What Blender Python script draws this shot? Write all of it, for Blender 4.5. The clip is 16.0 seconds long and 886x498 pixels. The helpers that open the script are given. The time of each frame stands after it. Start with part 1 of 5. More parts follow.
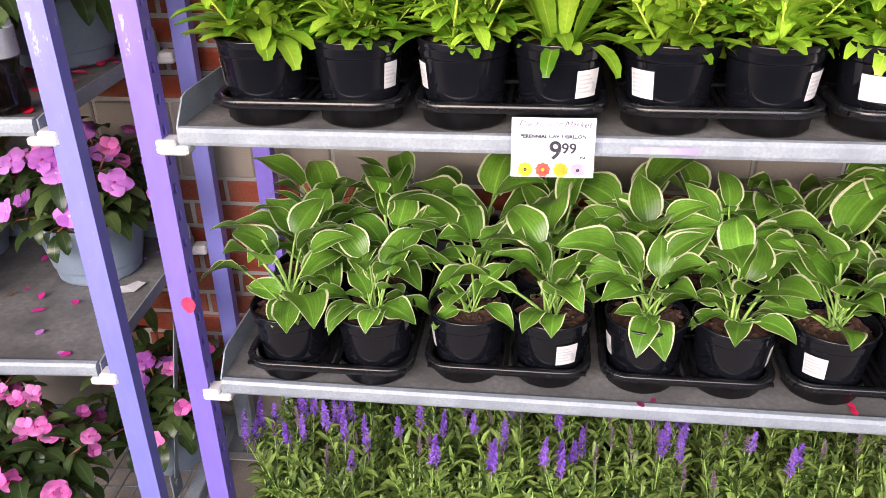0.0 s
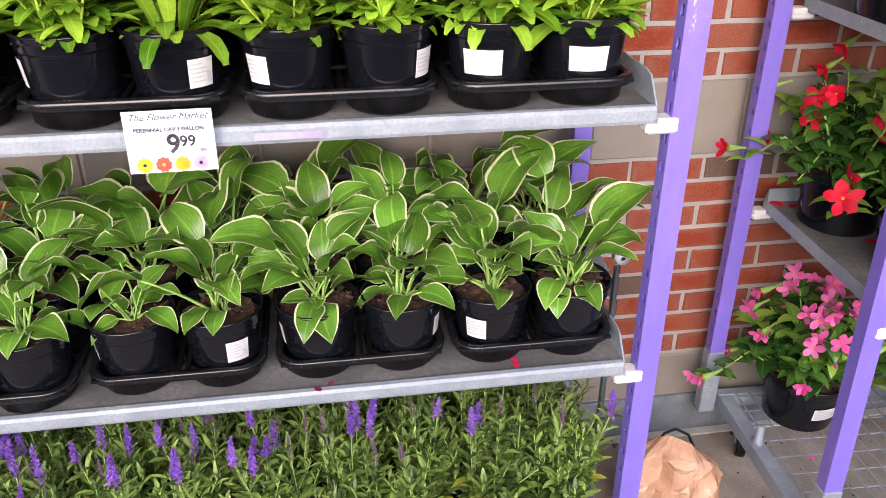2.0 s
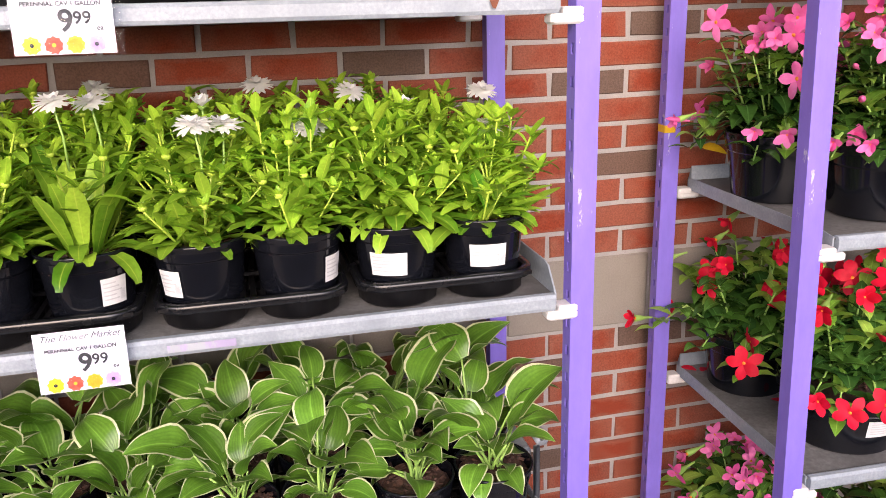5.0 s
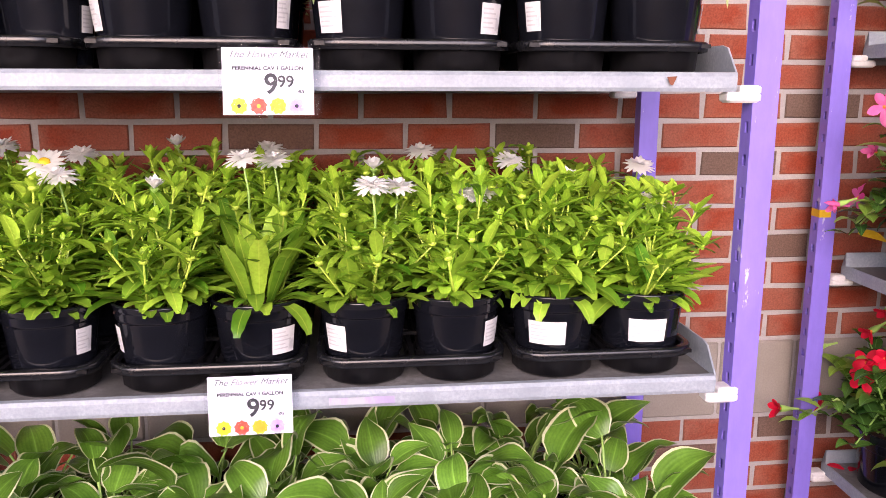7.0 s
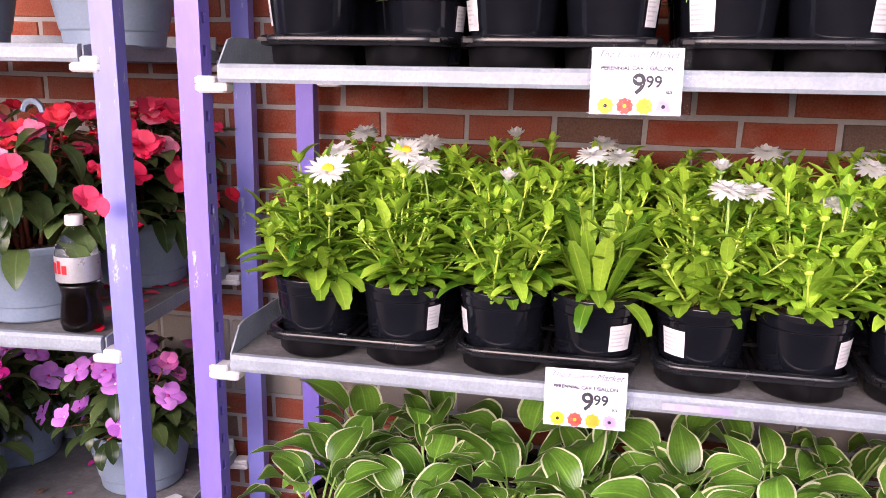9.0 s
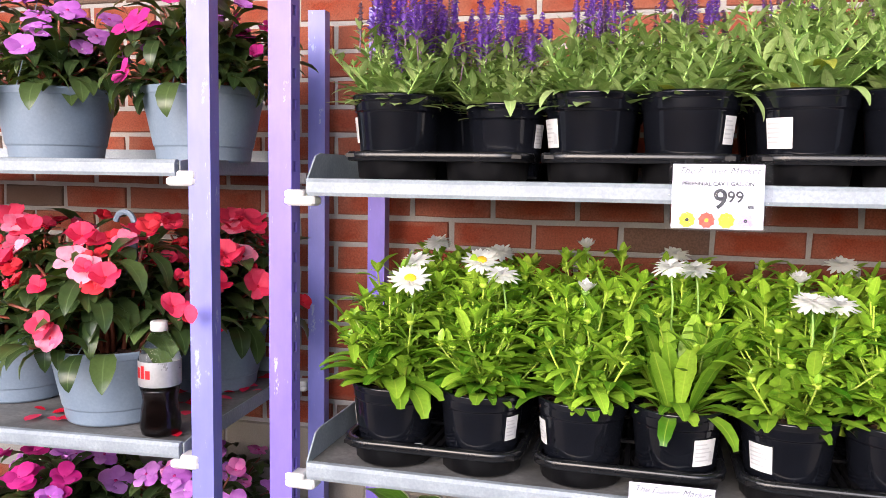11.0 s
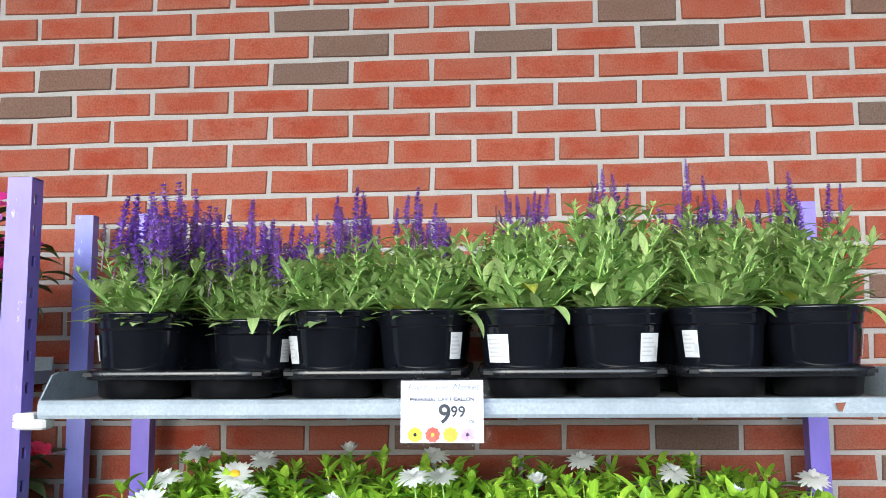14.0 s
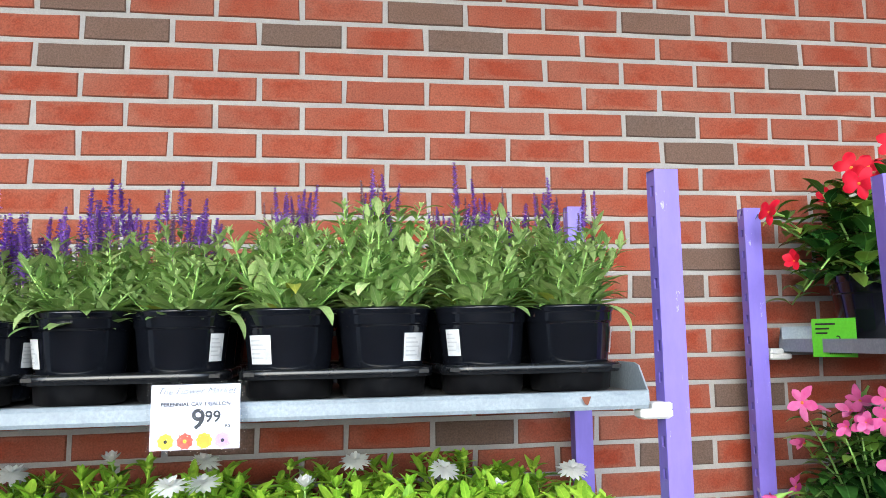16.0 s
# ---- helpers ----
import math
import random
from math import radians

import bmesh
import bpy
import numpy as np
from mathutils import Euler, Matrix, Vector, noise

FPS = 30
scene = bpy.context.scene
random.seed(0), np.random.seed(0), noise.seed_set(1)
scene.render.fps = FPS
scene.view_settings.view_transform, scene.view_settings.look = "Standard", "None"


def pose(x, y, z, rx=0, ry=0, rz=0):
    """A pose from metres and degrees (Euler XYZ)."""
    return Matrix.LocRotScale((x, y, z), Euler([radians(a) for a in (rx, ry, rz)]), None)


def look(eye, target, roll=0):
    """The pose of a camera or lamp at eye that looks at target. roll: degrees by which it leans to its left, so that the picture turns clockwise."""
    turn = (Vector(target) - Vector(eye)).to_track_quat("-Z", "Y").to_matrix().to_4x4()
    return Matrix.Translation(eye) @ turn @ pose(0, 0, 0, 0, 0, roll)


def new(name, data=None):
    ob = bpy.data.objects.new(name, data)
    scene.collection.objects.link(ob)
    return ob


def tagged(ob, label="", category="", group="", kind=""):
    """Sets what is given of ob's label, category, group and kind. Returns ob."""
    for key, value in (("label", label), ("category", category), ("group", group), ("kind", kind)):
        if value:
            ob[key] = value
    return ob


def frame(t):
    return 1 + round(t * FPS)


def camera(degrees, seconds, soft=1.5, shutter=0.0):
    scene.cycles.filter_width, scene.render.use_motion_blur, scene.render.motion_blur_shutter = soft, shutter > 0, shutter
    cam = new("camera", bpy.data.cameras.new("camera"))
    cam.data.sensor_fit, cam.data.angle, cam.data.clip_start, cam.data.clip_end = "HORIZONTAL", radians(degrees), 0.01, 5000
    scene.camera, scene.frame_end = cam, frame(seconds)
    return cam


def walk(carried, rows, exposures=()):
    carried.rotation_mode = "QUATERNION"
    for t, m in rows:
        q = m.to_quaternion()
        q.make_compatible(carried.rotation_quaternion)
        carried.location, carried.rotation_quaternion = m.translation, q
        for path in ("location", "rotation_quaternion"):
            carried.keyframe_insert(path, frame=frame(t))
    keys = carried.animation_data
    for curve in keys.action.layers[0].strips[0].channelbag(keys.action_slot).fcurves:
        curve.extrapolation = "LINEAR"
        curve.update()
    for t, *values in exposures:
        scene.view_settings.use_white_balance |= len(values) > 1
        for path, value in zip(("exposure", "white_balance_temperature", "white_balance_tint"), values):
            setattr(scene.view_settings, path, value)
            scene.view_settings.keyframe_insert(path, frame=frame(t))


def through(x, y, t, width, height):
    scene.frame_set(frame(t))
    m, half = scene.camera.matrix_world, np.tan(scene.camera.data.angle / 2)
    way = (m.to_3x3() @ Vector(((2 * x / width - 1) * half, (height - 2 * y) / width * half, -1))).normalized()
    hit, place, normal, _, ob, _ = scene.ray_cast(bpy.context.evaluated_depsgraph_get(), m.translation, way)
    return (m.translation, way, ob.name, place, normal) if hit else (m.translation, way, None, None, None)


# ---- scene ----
cam = camera(57.5, 16.0, soft=0.65)
PATH = [
    (0, (-0.0867, -0.0038, 1.683), (-0.3135, 1.6811, 0.8095), -1.18),
    (0.5, (-0.0353, 0.0038, 1.6754), (-0.2297, 1.6944, 0.8081), -1.37),
    (1, (0.0152, 0.0114, 1.6744), (0.0038, 1.7049, 0.7933), -0.35),
    (1.5, (0.0905, 0.0076, 1.6697), (0.222, 1.6916, 0.7843), -0.22),
    (2, (0.1515, 0.0029, 1.6697), (0.4069, 1.6687, 0.7771), 0.02),
    (2.5, (0.222, 0.0, 1.6658), (0.5575, 1.6439, 0.7643), -0.25),
    (3, (0.2716, 0.0086, 1.6582), (0.6547, 1.6325, 0.7408), -1.60),
    (3.5, (0.263, 0.0086, 1.6687), (0.6576, 1.6296, 0.7518), -2.65),
    (4, (0.2316, -0.0076, 1.7011), (0.6471, 1.6639, 0.8879), -2.71),
    (4.5, (0.2097, -0.0267, 1.7268), (0.6452, 1.7059, 1.0633), -2.27),
    (4.7, (0.203, -0.0295, 1.7392), (0.6414, 1.7221, 1.1293), -1.75),
    (6.8, (0.0924, -0.0248, 1.7306), (0.385, 1.8231, 1.3595), -0.14),
    (7, (0.0839, -0.0219, 1.7326), (0.3002, 1.8364, 1.3594), 0.16),
    (7.5, (0.041, -0.02, 1.7345), (0.0953, 1.8498, 1.3592), 0.25),
    (8, (-0.0143, -0.02, 1.744), (-0.1077, 1.8441, 1.3504), 0.63),
    (8.5, (-0.0496, -0.0314, 1.7497), (-0.3088, 1.8145, 1.3445), 1.22),
    (8.7, (-0.0457, -0.0295, 1.7535), (-0.3802, 1.8021, 1.3386), 1.22),
    (10.8, (-0.1248, -0.0639, 1.7516), (-0.6013, 1.765, 1.4976), 0.80),
    (11, (-0.1096, -0.0667, 1.765), (-0.5956, 1.7688, 1.5927), 0.87),
    (11.5, (-0.0848, -0.0639, 1.8345), (-0.5766, 1.7764, 1.7630), 0.78),
    (12, (-0.0705, -0.0705, 1.8507), (-0.548, 1.7716, 1.9484), 1.00),
    (12.5, (-0.0543, -0.0753, 1.8545), (-0.5051, 1.7688, 2.0242), 0.93),
    (13, (-0.0267, -0.0762, 1.8517), (-0.4269, 1.7773, 2.0441), 0.65),
    (13.5, (0.0143, -0.0839, 1.8498), (-0.2802, 1.7878, 2.0564), 0.28),
    (14, (0.0534, -0.0877, 1.8469), (-0.0629, 1.8021, 2.0639), -0.47),
    (14.5, (0.0848, -0.0934, 1.8431), (0.1077, 1.7993, 2.0638), -0.42),
    (15, (0.1191, -0.0905, 1.8469), (0.2716, 1.7974, 2.0627), -0.77),
    (15.5, (0.143, -0.082, 1.8488), (0.3888, 1.7964, 2.0579), -1.02),
    (16, (0.1496, -0.0772, 1.8488), (0.4412, 1.7945, 2.0568), -1.07),
]
walk(cam, [(t, look(eye, target, roll)) for t, eye, target, roll in PATH],
     exposures=[(0.0, 1.05, 6450, 23), (1.3, 1.05, 6400, 23), (3.0, 0.85, 6200, 25), (4.7, 0.88, 6550, 25), (6.8, 0.92, 6450, 37), (8.7, 0.96, 6300, 38), (11.0, 0.97, 6150, 20), (12.5, 0.81, 5450, 8), (16.0, 0.81, 5400, 5)])

# ---- light: open shade under a bright overcast sky ----
world = bpy.data.worlds.new("sky")
scene.world = world
world.use_nodes = True
wn = world.node_tree
sky = wn.nodes.new("ShaderNodeTexSky")
sky.sky_type, sky.sun_disc = "NISHITA", False
sky.sun_elevation, sky.sun_rotation = radians(22), radians(195)
sky.air_density, sky.dust_density, sky.ozone_density = 1.0, 4.0, 1.0
wn.links.new(sky.outputs[0], wn.nodes["Background"].inputs[0])
wn.nodes["Background"].inputs[1].default_value = 0.134
sun = new("sun", bpy.data.lights.new("sun", "SUN"))
sun.data.energy, sun.data.angle, sun.data.color = 3.4, radians(75), (0.94, 0.98, 1.0)
sun.matrix_world = look((-0.8, -3.7, 1.75), (0, 0, 0))


# ---- materials ----
def node_mat(name, rough=0.6, metal=0.0, spec=0.5):
    m = bpy.data.materials.new(name)
    m.use_nodes = True
    b = m.node_tree.nodes["Principled BSDF"]
    b.inputs["Roughness"].default_value, b.inputs["Metallic"].default_value = rough, metal
    b.inputs["Specular IOR Level"].default_value = spec
    return m, m.node_tree, b


def nd(tree, kind, **vals):
    n = tree.nodes.new(kind)
    for k, v in vals.items():
        n.inputs[k.replace("_", " ")].default_value = v
    return n


def ramp(tree, src, stops):
    r = tree.nodes.new("ShaderNodeValToRGB")
    e = r.color_ramp.elements
    while len(e) < len(stops):
        e.new(0.5)
    for el, (p, c) in zip(e, stops):
        el.position, el.color = p, (*c, 1)
    tree.links.new(src, r.inputs[0])
    return r.outputs[0]


def mix(tree, fac, a, b, mode="MIX"):
    n = tree.nodes.new("ShaderNodeMix")
    n.data_type, n.blend_type = "RGBA", mode
    for sock, v in ((n.inputs[0], fac), (n.inputs[6], a), (n.inputs[7], b)):
        if hasattr(v, "links"):
            tree.links.new(v, sock)
        else:
            sock.default_value = v if not isinstance(v, tuple) else (*v, 1)
    return n.outputs[2]


def coords(tree, scale=1.0, which="Object"):
    tc = tree.nodes.new("ShaderNodeTexCoord")
    mp = tree.nodes.new("ShaderNodeMapping")
    mp.inputs["Scale"].default_value = (scale, scale, scale) if not isinstance(scale, tuple) else scale
    tree.links.new(tc.outputs[which], mp.inputs[0])
    return mp.outputs[0]


def noise_of(tree, vec, scale, detail=4.0, rough=0.6):
    n = nd(tree, "ShaderNodeTexNoise", Scale=scale, Detail=detail, Roughness=rough)
    tree.links.new(vec, n.inputs["Vector"])
    return n.outputs[0]


def bump_of(tree, b, height, strength=0.3, dist=0.002):
    n = nd(tree, "ShaderNodeBump", Strength=strength, Distance=dist)
    tree.links.new(height, n.inputs["Height"])
    tree.links.new(n.outputs[0], b.inputs["Normal"])


def plain(name, c1, c2, rough=0.6, scale=25.0, metal=0.0, bump=0.15, fine=180.0, spec=0.5, vary=0.0):
    """Two-tone surface: broad stains and a fine grain, with relief."""
    m, t, b = node_mat(name, rough, metal, spec)
    v = coords(t)
    broad = noise_of(t, v, scale)
    grain = noise_of(t, v, fine, 2.0)
    col = mix(t, grain, ramp(t, broad, [(0.3, c1), (0.7, c2)]), tuple(0.8 * x for x in c1))
    col_n = col
    if vary:
        oi = t.nodes.new("ShaderNodeObjectInfo")
        f = nd(t, "ShaderNodeMath")
        f.operation = "MULTIPLY_ADD"
        t.links.new(oi.outputs["Random"], f.inputs[0])
        f.inputs[1].default_value, f.inputs[2].default_value = vary, 1.0 - vary / 2
        hsv = t.nodes.new("ShaderNodeHueSaturation")
        t.links.new(f.outputs[0], hsv.inputs["Value"])
        t.links.new(col, hsv.inputs["Color"])
        col_n = hsv.outputs[0]
    t.links.new(col_n, b.inputs["Base Color"])
    rr = ramp(t, broad, [(0.2, (rough * 0.75,) * 3), (0.8, (min(1, rough * 1.25),) * 3)])
    t.links.new(rr, b.inputs["Roughness"])
    if bump:
        bump_of(t, b, grain, bump, 0.001)
    return m


def worn_paint(name, c, scuff=(0.75, 0.72, 0.8), amount=0.62, dark=(0.02, 0.02, 0.03)):
    """Powder paint with pale scuffs and some grime."""
    m, t, b = node_mat(name, 0.38)
    v = coords(t, (1, 1, 0.35))
    broad, fine = noise_of(t, v, 9.0, 6, 0.7), noise_of(t, v, 60.0, 5, 0.7)
    base = mix(t, ramp(t, broad, [(0.35, (0, 0, 0)), (0.75, (1, 1, 1))]), c, tuple(min(1, x * 1.25 + 0.02) for x in c))
    prod = mix(t, 1.0, broad, fine, "MULTIPLY")
    sc = ramp(t, prod, [(amount * 0.52, (0, 0, 0)), (amount * 0.52 + 0.04, (1, 1, 1))])
    col = mix(t, sc, base, scuff)
    grime = ramp(t, noise_of(t, coords(t), 35.0, 6, 0.75), [(0.24, (1, 1, 1)), (0.33, (0, 0, 0))])
    t.links.new(mix(t, grime, col, tuple(0.45 * x for x in c)), b.inputs["Base Color"])
    t.links.new(ramp(t, fine, [(0.3, (0.28,) * 3), (0.7, (0.5,) * 3)]), b.inputs["Roughness"])
    bump_of(t, b, fine, 0.12, 0.001)
    return m


def brick_mat(name, tones, core, edge):
    """Fired clay: a burnt core, duller and paler towards the arrises, gritty, each piece of its own tone."""
    m, t, b = node_mat(name, 0.85, spec=0.25)
    oi = t.nodes.new("ShaderNodeObjectInfo")
    geo = t.nodes.new("ShaderNodeNewGeometry")
    add = nd(t, "ShaderNodeMath")
    add.operation = "ADD"
    t.links.new(oi.outputs["Random"], add.inputs[0])
    t.links.new(geo.outputs["Random Per Island"], add.inputs[1])
    fr = nd(t, "ShaderNodeMath")
    fr.operation = "FRACT"
    t.links.new(add.outputs[0], fr.inputs[0])
    tone = ramp(t, fr.outputs[0], tones)
    sep = t.nodes.new("ShaderNodeSeparateXYZ")
    t.links.new(t.nodes.new("ShaderNodeTexCoord").outputs["UV"], sep.inputs[0])
    far = []
    for k in (0, 1):
        n = nd(t, "ShaderNodeMath")
        n.operation = "ABSOLUTE"
        t.links.new(sep.outputs[k], n.inputs[0])
        far.append(n.outputs[0])
    rim = nd(t, "ShaderNodeMath")
    rim.operation = "MAXIMUM"
    t.links.new(far[0], rim.inputs[0])
    t.links.new(far[1], rim.inputs[1])
    cloud = noise_of(t, geo.outputs["Position"], 19.0, 5, 0.65)
    grit = noise_of(t, geo.outputs["Position"], 240.0, 3, 0.7)
    wide = mix(t, 0.55, rim.outputs[0], cloud)
    dull = mix(t, ramp(t, wide, [(0.52, (0, 0, 0)), (0.70, (1, 1, 1))]), mix(t, 0.55, tone, core), mix(t, 0.5, tone, edge))
    patch = ramp(t, noise_of(t, geo.outputs["Position"], 6.0, 3), [(0.42, (0, 0, 0)), (0.6, (0.8, 0.8, 0.8))])
    c1 = mix(t, patch, dull, mix(t, 0.35, tone, edge))
    c2 = mix(t, 1.0, c1, ramp(t, grit, [(0.3, (0.62,) * 3), (0.62, (1.0,) * 3)]), "MULTIPLY")
    t.links.new(c2, b.inputs["Base Color"])
    bump_of(t, b, grit, 0.35, 0.0015)
    return m


BRICK = brick_mat("brick_clay", [(0.0, (0.300, 0.062, 0.030)), (0.3, (0.330, 0.078, 0.038)), (0.55, (0.265, 0.056, 0.029)), (0.74, (0.310, 0.092, 0.053)), (1.0, (0.27, 0.075, 0.044))],
                  (0.305, 0.044, 0.016), (0.36, 0.150, 0.100))
BROWNBRICK = brick_mat("brown_brick_clay", [(0.0, (0.175, 0.102, 0.074)), (0.5, (0.145, 0.100, 0.078)), (1.0, (0.21, 0.105, 0.070))], (0.16, 0.098, 0.072), (0.18, 0.122, 0.098))
MORTAR = plain("mortar", (0.36, 0.34, 0.325), (0.50, 0.475, 0.455), 0.95, 14, bump=0.5, fine=320)
BLOCKSTONE = plain("cast_stone", (0.27, 0.24, 0.205), (0.36, 0.325, 0.285), 0.9, 7, bump=0.35, fine=240, vary=0.12)
CONCRETE = plain("pavement_concrete", (0.30, 0.26, 0.22), (0.64, 0.57, 0.50), 0.9, 7, bump=0.4, fine=150)
ASPHALT = plain("asphalt", (0.085, 0.087, 0.09), (0.14, 0.142, 0.145), 0.6, 2, bump=0.5, fine=120)
SEALANT = plain("sealant", (0.55, 0.53, 0.50), (0.68, 0.66, 0.63), 0.8, 20)
PLINTH = plain("plinth_concrete", (0.16, 0.19, 0.22), (0.36, 0.38, 0.40), 0.8, 16, bump=0.3)
PURPLE = worn_paint("purple_paint", (0.185, 0.135, 0.54), (0.50, 0.48, 0.68), amount=0.66)
BLUISH = worn_paint("blue_violet_paint", (0.185, 0.19, 0.56), (0.42, 0.48, 0.70), amount=0.63)
GALV = plain("galvanised_steel", (0.26, 0.305, 0.35), (0.45, 0.505, 0.56), 0.5, 16, metal=0.1, bump=0.08)
SHELFTOP = plain("dirty_steel_sheet", (0.12, 0.118, 0.117), (0.36, 0.355, 0.35), 0.55, 9, metal=0.15, bump=0.2, fine=90)
WHITEPLASTIC = plain("white_plastic", (0.70, 0.69, 0.68), (0.80, 0.79, 0.78), 0.4, 30)
BLACKPLASTIC = plain("black_plastic", (0.0045, 0.0050, 0.0072), (0.0095, 0.0110, 0.0165), 0.13, 14, bump=0.04, fine=70, vary=0.3, spec=0.5)
TRAYPLASTIC = plain("tray_plastic", (0.003, 0.003, 0.004), (0.009, 0.0085, 0.009), 0.4, 30, bump=0.1, spec=0.3)
GREYPLASTIC = plain("grey_plastic", (0.19, 0.25, 0.33), (0.24, 0.305, 0.39), 0.42, 20, bump=0.05)
SOIL = plain("potting_soil", (0.022, 0.011, 0.008), (0.15, 0.06, 0.034), 0.95, 90, bump=1.0, fine=260)
PAPER = plain("label_paper", (0.66, 0.66, 0.67), (0.73, 0.73, 0.74), 0.5, 30, bump=0.0)
INK = plain("print_ink", (0.012, 0.012, 0.016), (0.022, 0.022, 0.028), 0.6, 40, bump=0.0)


# ---- mesh building ----
class Mesh:
    """Collects vertices, faces, material slots and uv pairs."""

    def __init__(self):
        self.v, self.f, self.mi, self.uv = [], [], [], []

    def add(self, verts, faces, mi=0, m=None, uvs=None):
        o = len(self.v)
        self.v += [tuple(m @ Vector(p)) if m else tuple(p) for p in verts]
        for f in faces:
            self.f.append([o + i for i in f])
            self.mi.append(mi)
            self.uv.append([uvs[i] for i in f] if uvs else [(0.0, 0.0)] * len(f))

    def box(self, x0, y0, z0, x1, y1, z1, mi=0, m=None, ch=0.0):
        if ch:
            self.lathe_box(x0, y0, z0, x1, y1, z1, ch, mi, m)
            return
        vs = [(x, y, z) for z in (z0, z1) for y in (y0, y1) for x in (x0, x1)]
        self.add(vs, [(0, 2, 3, 1), (4, 5, 7, 6), (0, 1, 5, 4), (2, 6, 7, 3), (0, 4, 6, 2), (1, 3, 7, 5)], mi, m)

    def lathe_box(self, x0, y0, z0, x1, y1, z1, c, mi, m):
        """A box with its edges chamfered by c."""
        rings = []
        for z, d in ((z0, c), (z0 + c, 0), (z1 - c, 0), (z1, c)):
            a0, b0, a1, b1 = x0 + d, y0 + d, x1 - d, y1 - d
            rings.append([(a0 + c, b0, z), (a1 - c, b0, z), (a1, b0 + c, z), (a1, b1 - c, z), (a1 - c, b1, z), (a0 + c, b1, z), (a0, b1 - c, z), (a0, b0 + c, z)])
        fs = [tuple(range(7, -1, -1)), tuple(range(24, 32))]
        fs += [(8 * r + i, 8 * r + (i + 1) % 8, 8 * r + 8 + (i + 1) % 8, 8 * r + 8 + i) for r in range(3) for i in range(8)]
        self.add([p for r in rings for p in r], fs, mi, m)

    def lathe(self, prof, n=24, mi=0, m=None, cap=False):
        vs = [(r * math.cos(2 * math.pi * i / n), r * math.sin(2 * math.pi * i / n), z) for r, z in prof for i in range(n)]
        fs = [(k * n + i, k * n + (i + 1) % n, k * n + n + (i + 1) % n, k * n + n + i) for k in range(len(prof) - 1) for i in range(n)]
        if cap:
            fs.append(tuple(range(n - 1, -1, -1)))
            fs.append(tuple((len(prof) - 1) * n + i for i in range(n)))
        self.add(vs, fs, mi, m)

    def tube(self, pts, r, n=5, mi=0, m=None):
        """A round bar along points; r is a number or one for each point."""
        pts = [Vector(p) for p in pts]
        rs = r if isinstance(r, (list, tuple)) else [r] * len(pts)
        vs = []
        for i, p in enumerate(pts):
            d = (pts[min(i + 1, len(pts) - 1)] - pts[max(i - 1, 0)]).normalized()
            a = d.orthogonal().normalized() if abs(d.z) > 0.99 else d.cross(Vector((0, 0, 1))).normalized()
            b = d.cross(a)
            vs += [p + rs[i] * (math.cos(2 * math.pi * k / n) * a + math.sin(2 * math.pi * k / n) * b) for k in range(n)]
        fs = [(j * n + k, j * n + (k + 1) % n, j * n + n + (k + 1) % n, j * n + n + k) for j in range(len(pts) - 1) for k in range(n)]
        fs += [tuple(range(n - 1, -1, -1)), tuple(range(len(vs) - n, len(vs)))]
        self.add(vs, fs, mi, m)

    def data(self, name, mats, smooth=True):
        me = bpy.data.meshes.new(name)
        me.from_pydata(self.v, [], self.f)
        for mt in (mats if isinstance(mats, (list, tuple)) else [mats]):
            me.materials.append(mt)
        me.polygons.foreach_set("material_index", self.mi)
        me.polygons.foreach_set("use_smooth", [smooth] * len(self.f))
        lay = me.uv_layers.new(name="uv")
        lay.data.foreach_set("uv", [c for f in self.uv for p in f for c in p])
        me.update()
        return me


def part(name, mesh, mats, parent=None, label="", smooth=False, m=None):
    """One mesh object under a thing or a part. mesh: a Mesh, or mesh data to share."""
    me = mesh.data(name, mats, smooth) if isinstance(mesh, Mesh) else mesh
    ob = new(name, me)
    if parent:
        ob.parent = parent
    if m is not None:
        ob.matrix_basis = m
    if label:
        ob["label"] = label
    return ob


def thing(name, m, label, category, group="", kind=""):
    ob = new(name)
    ob.matrix_basis = m
    ob.empty_display_size = 0.05
    return tagged(ob, label, category, group, kind)


# ---- setting: pavement and brick wall ----
WALL_Y = 1.835
BX, CZ = 0.2015, 0.0684          # brick module and course height
X0, Z0 = -0.3917, 1.658          # a joint of the course whose top is at Z0
BAND0, BAND1 = Z0 - 11 * CZ, Z0 - 8 * CZ      # pale stone band
g = Mesh()
g.box(-60, -0.45, -0.13, 60, WALL_Y + 0.3, 0.0)
tagged(part("pavement", g, CONCRETE), "worn pale concrete pavement with dirt stains", "pavement", kind="structure")
# unseen dark ground from the pavement's edge, added to dim bounce and pot reflections
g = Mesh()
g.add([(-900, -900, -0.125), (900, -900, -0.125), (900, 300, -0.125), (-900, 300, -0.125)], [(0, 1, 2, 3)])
tagged(part("ground", g, ASPHALT), "unseen grey asphalt ground added to dim bounced light, reaching to the horizon", "ground", kind="structure")
g = Mesh()
g.box(-9, WALL_Y - 0.045, 0.0005, 11, WALL_Y - 0.013, 0.006, ch=0.002)
tagged(part("trim", g, SEALANT), "pale sealant strip along the foot of the wall", "sealant", kind="structure")
w = Mesh()
w.box(-9, WALL_Y + 0.0038, 0.0, 11, WALL_Y + 0.3, 5.5)
wall = tagged(part("wall_north", w, MORTAR), "red brick store wall with pale mortar joints and a stone band", "wall", kind="structure")
pl = Mesh()
pl.box(-9, WALL_Y - 0.012, 0.0, 11, WALL_Y + 0.003, 0.135, ch=0.003)
part("plinth", pl, PLINTH, wall, "stained grey concrete plinth at the wall's foot")


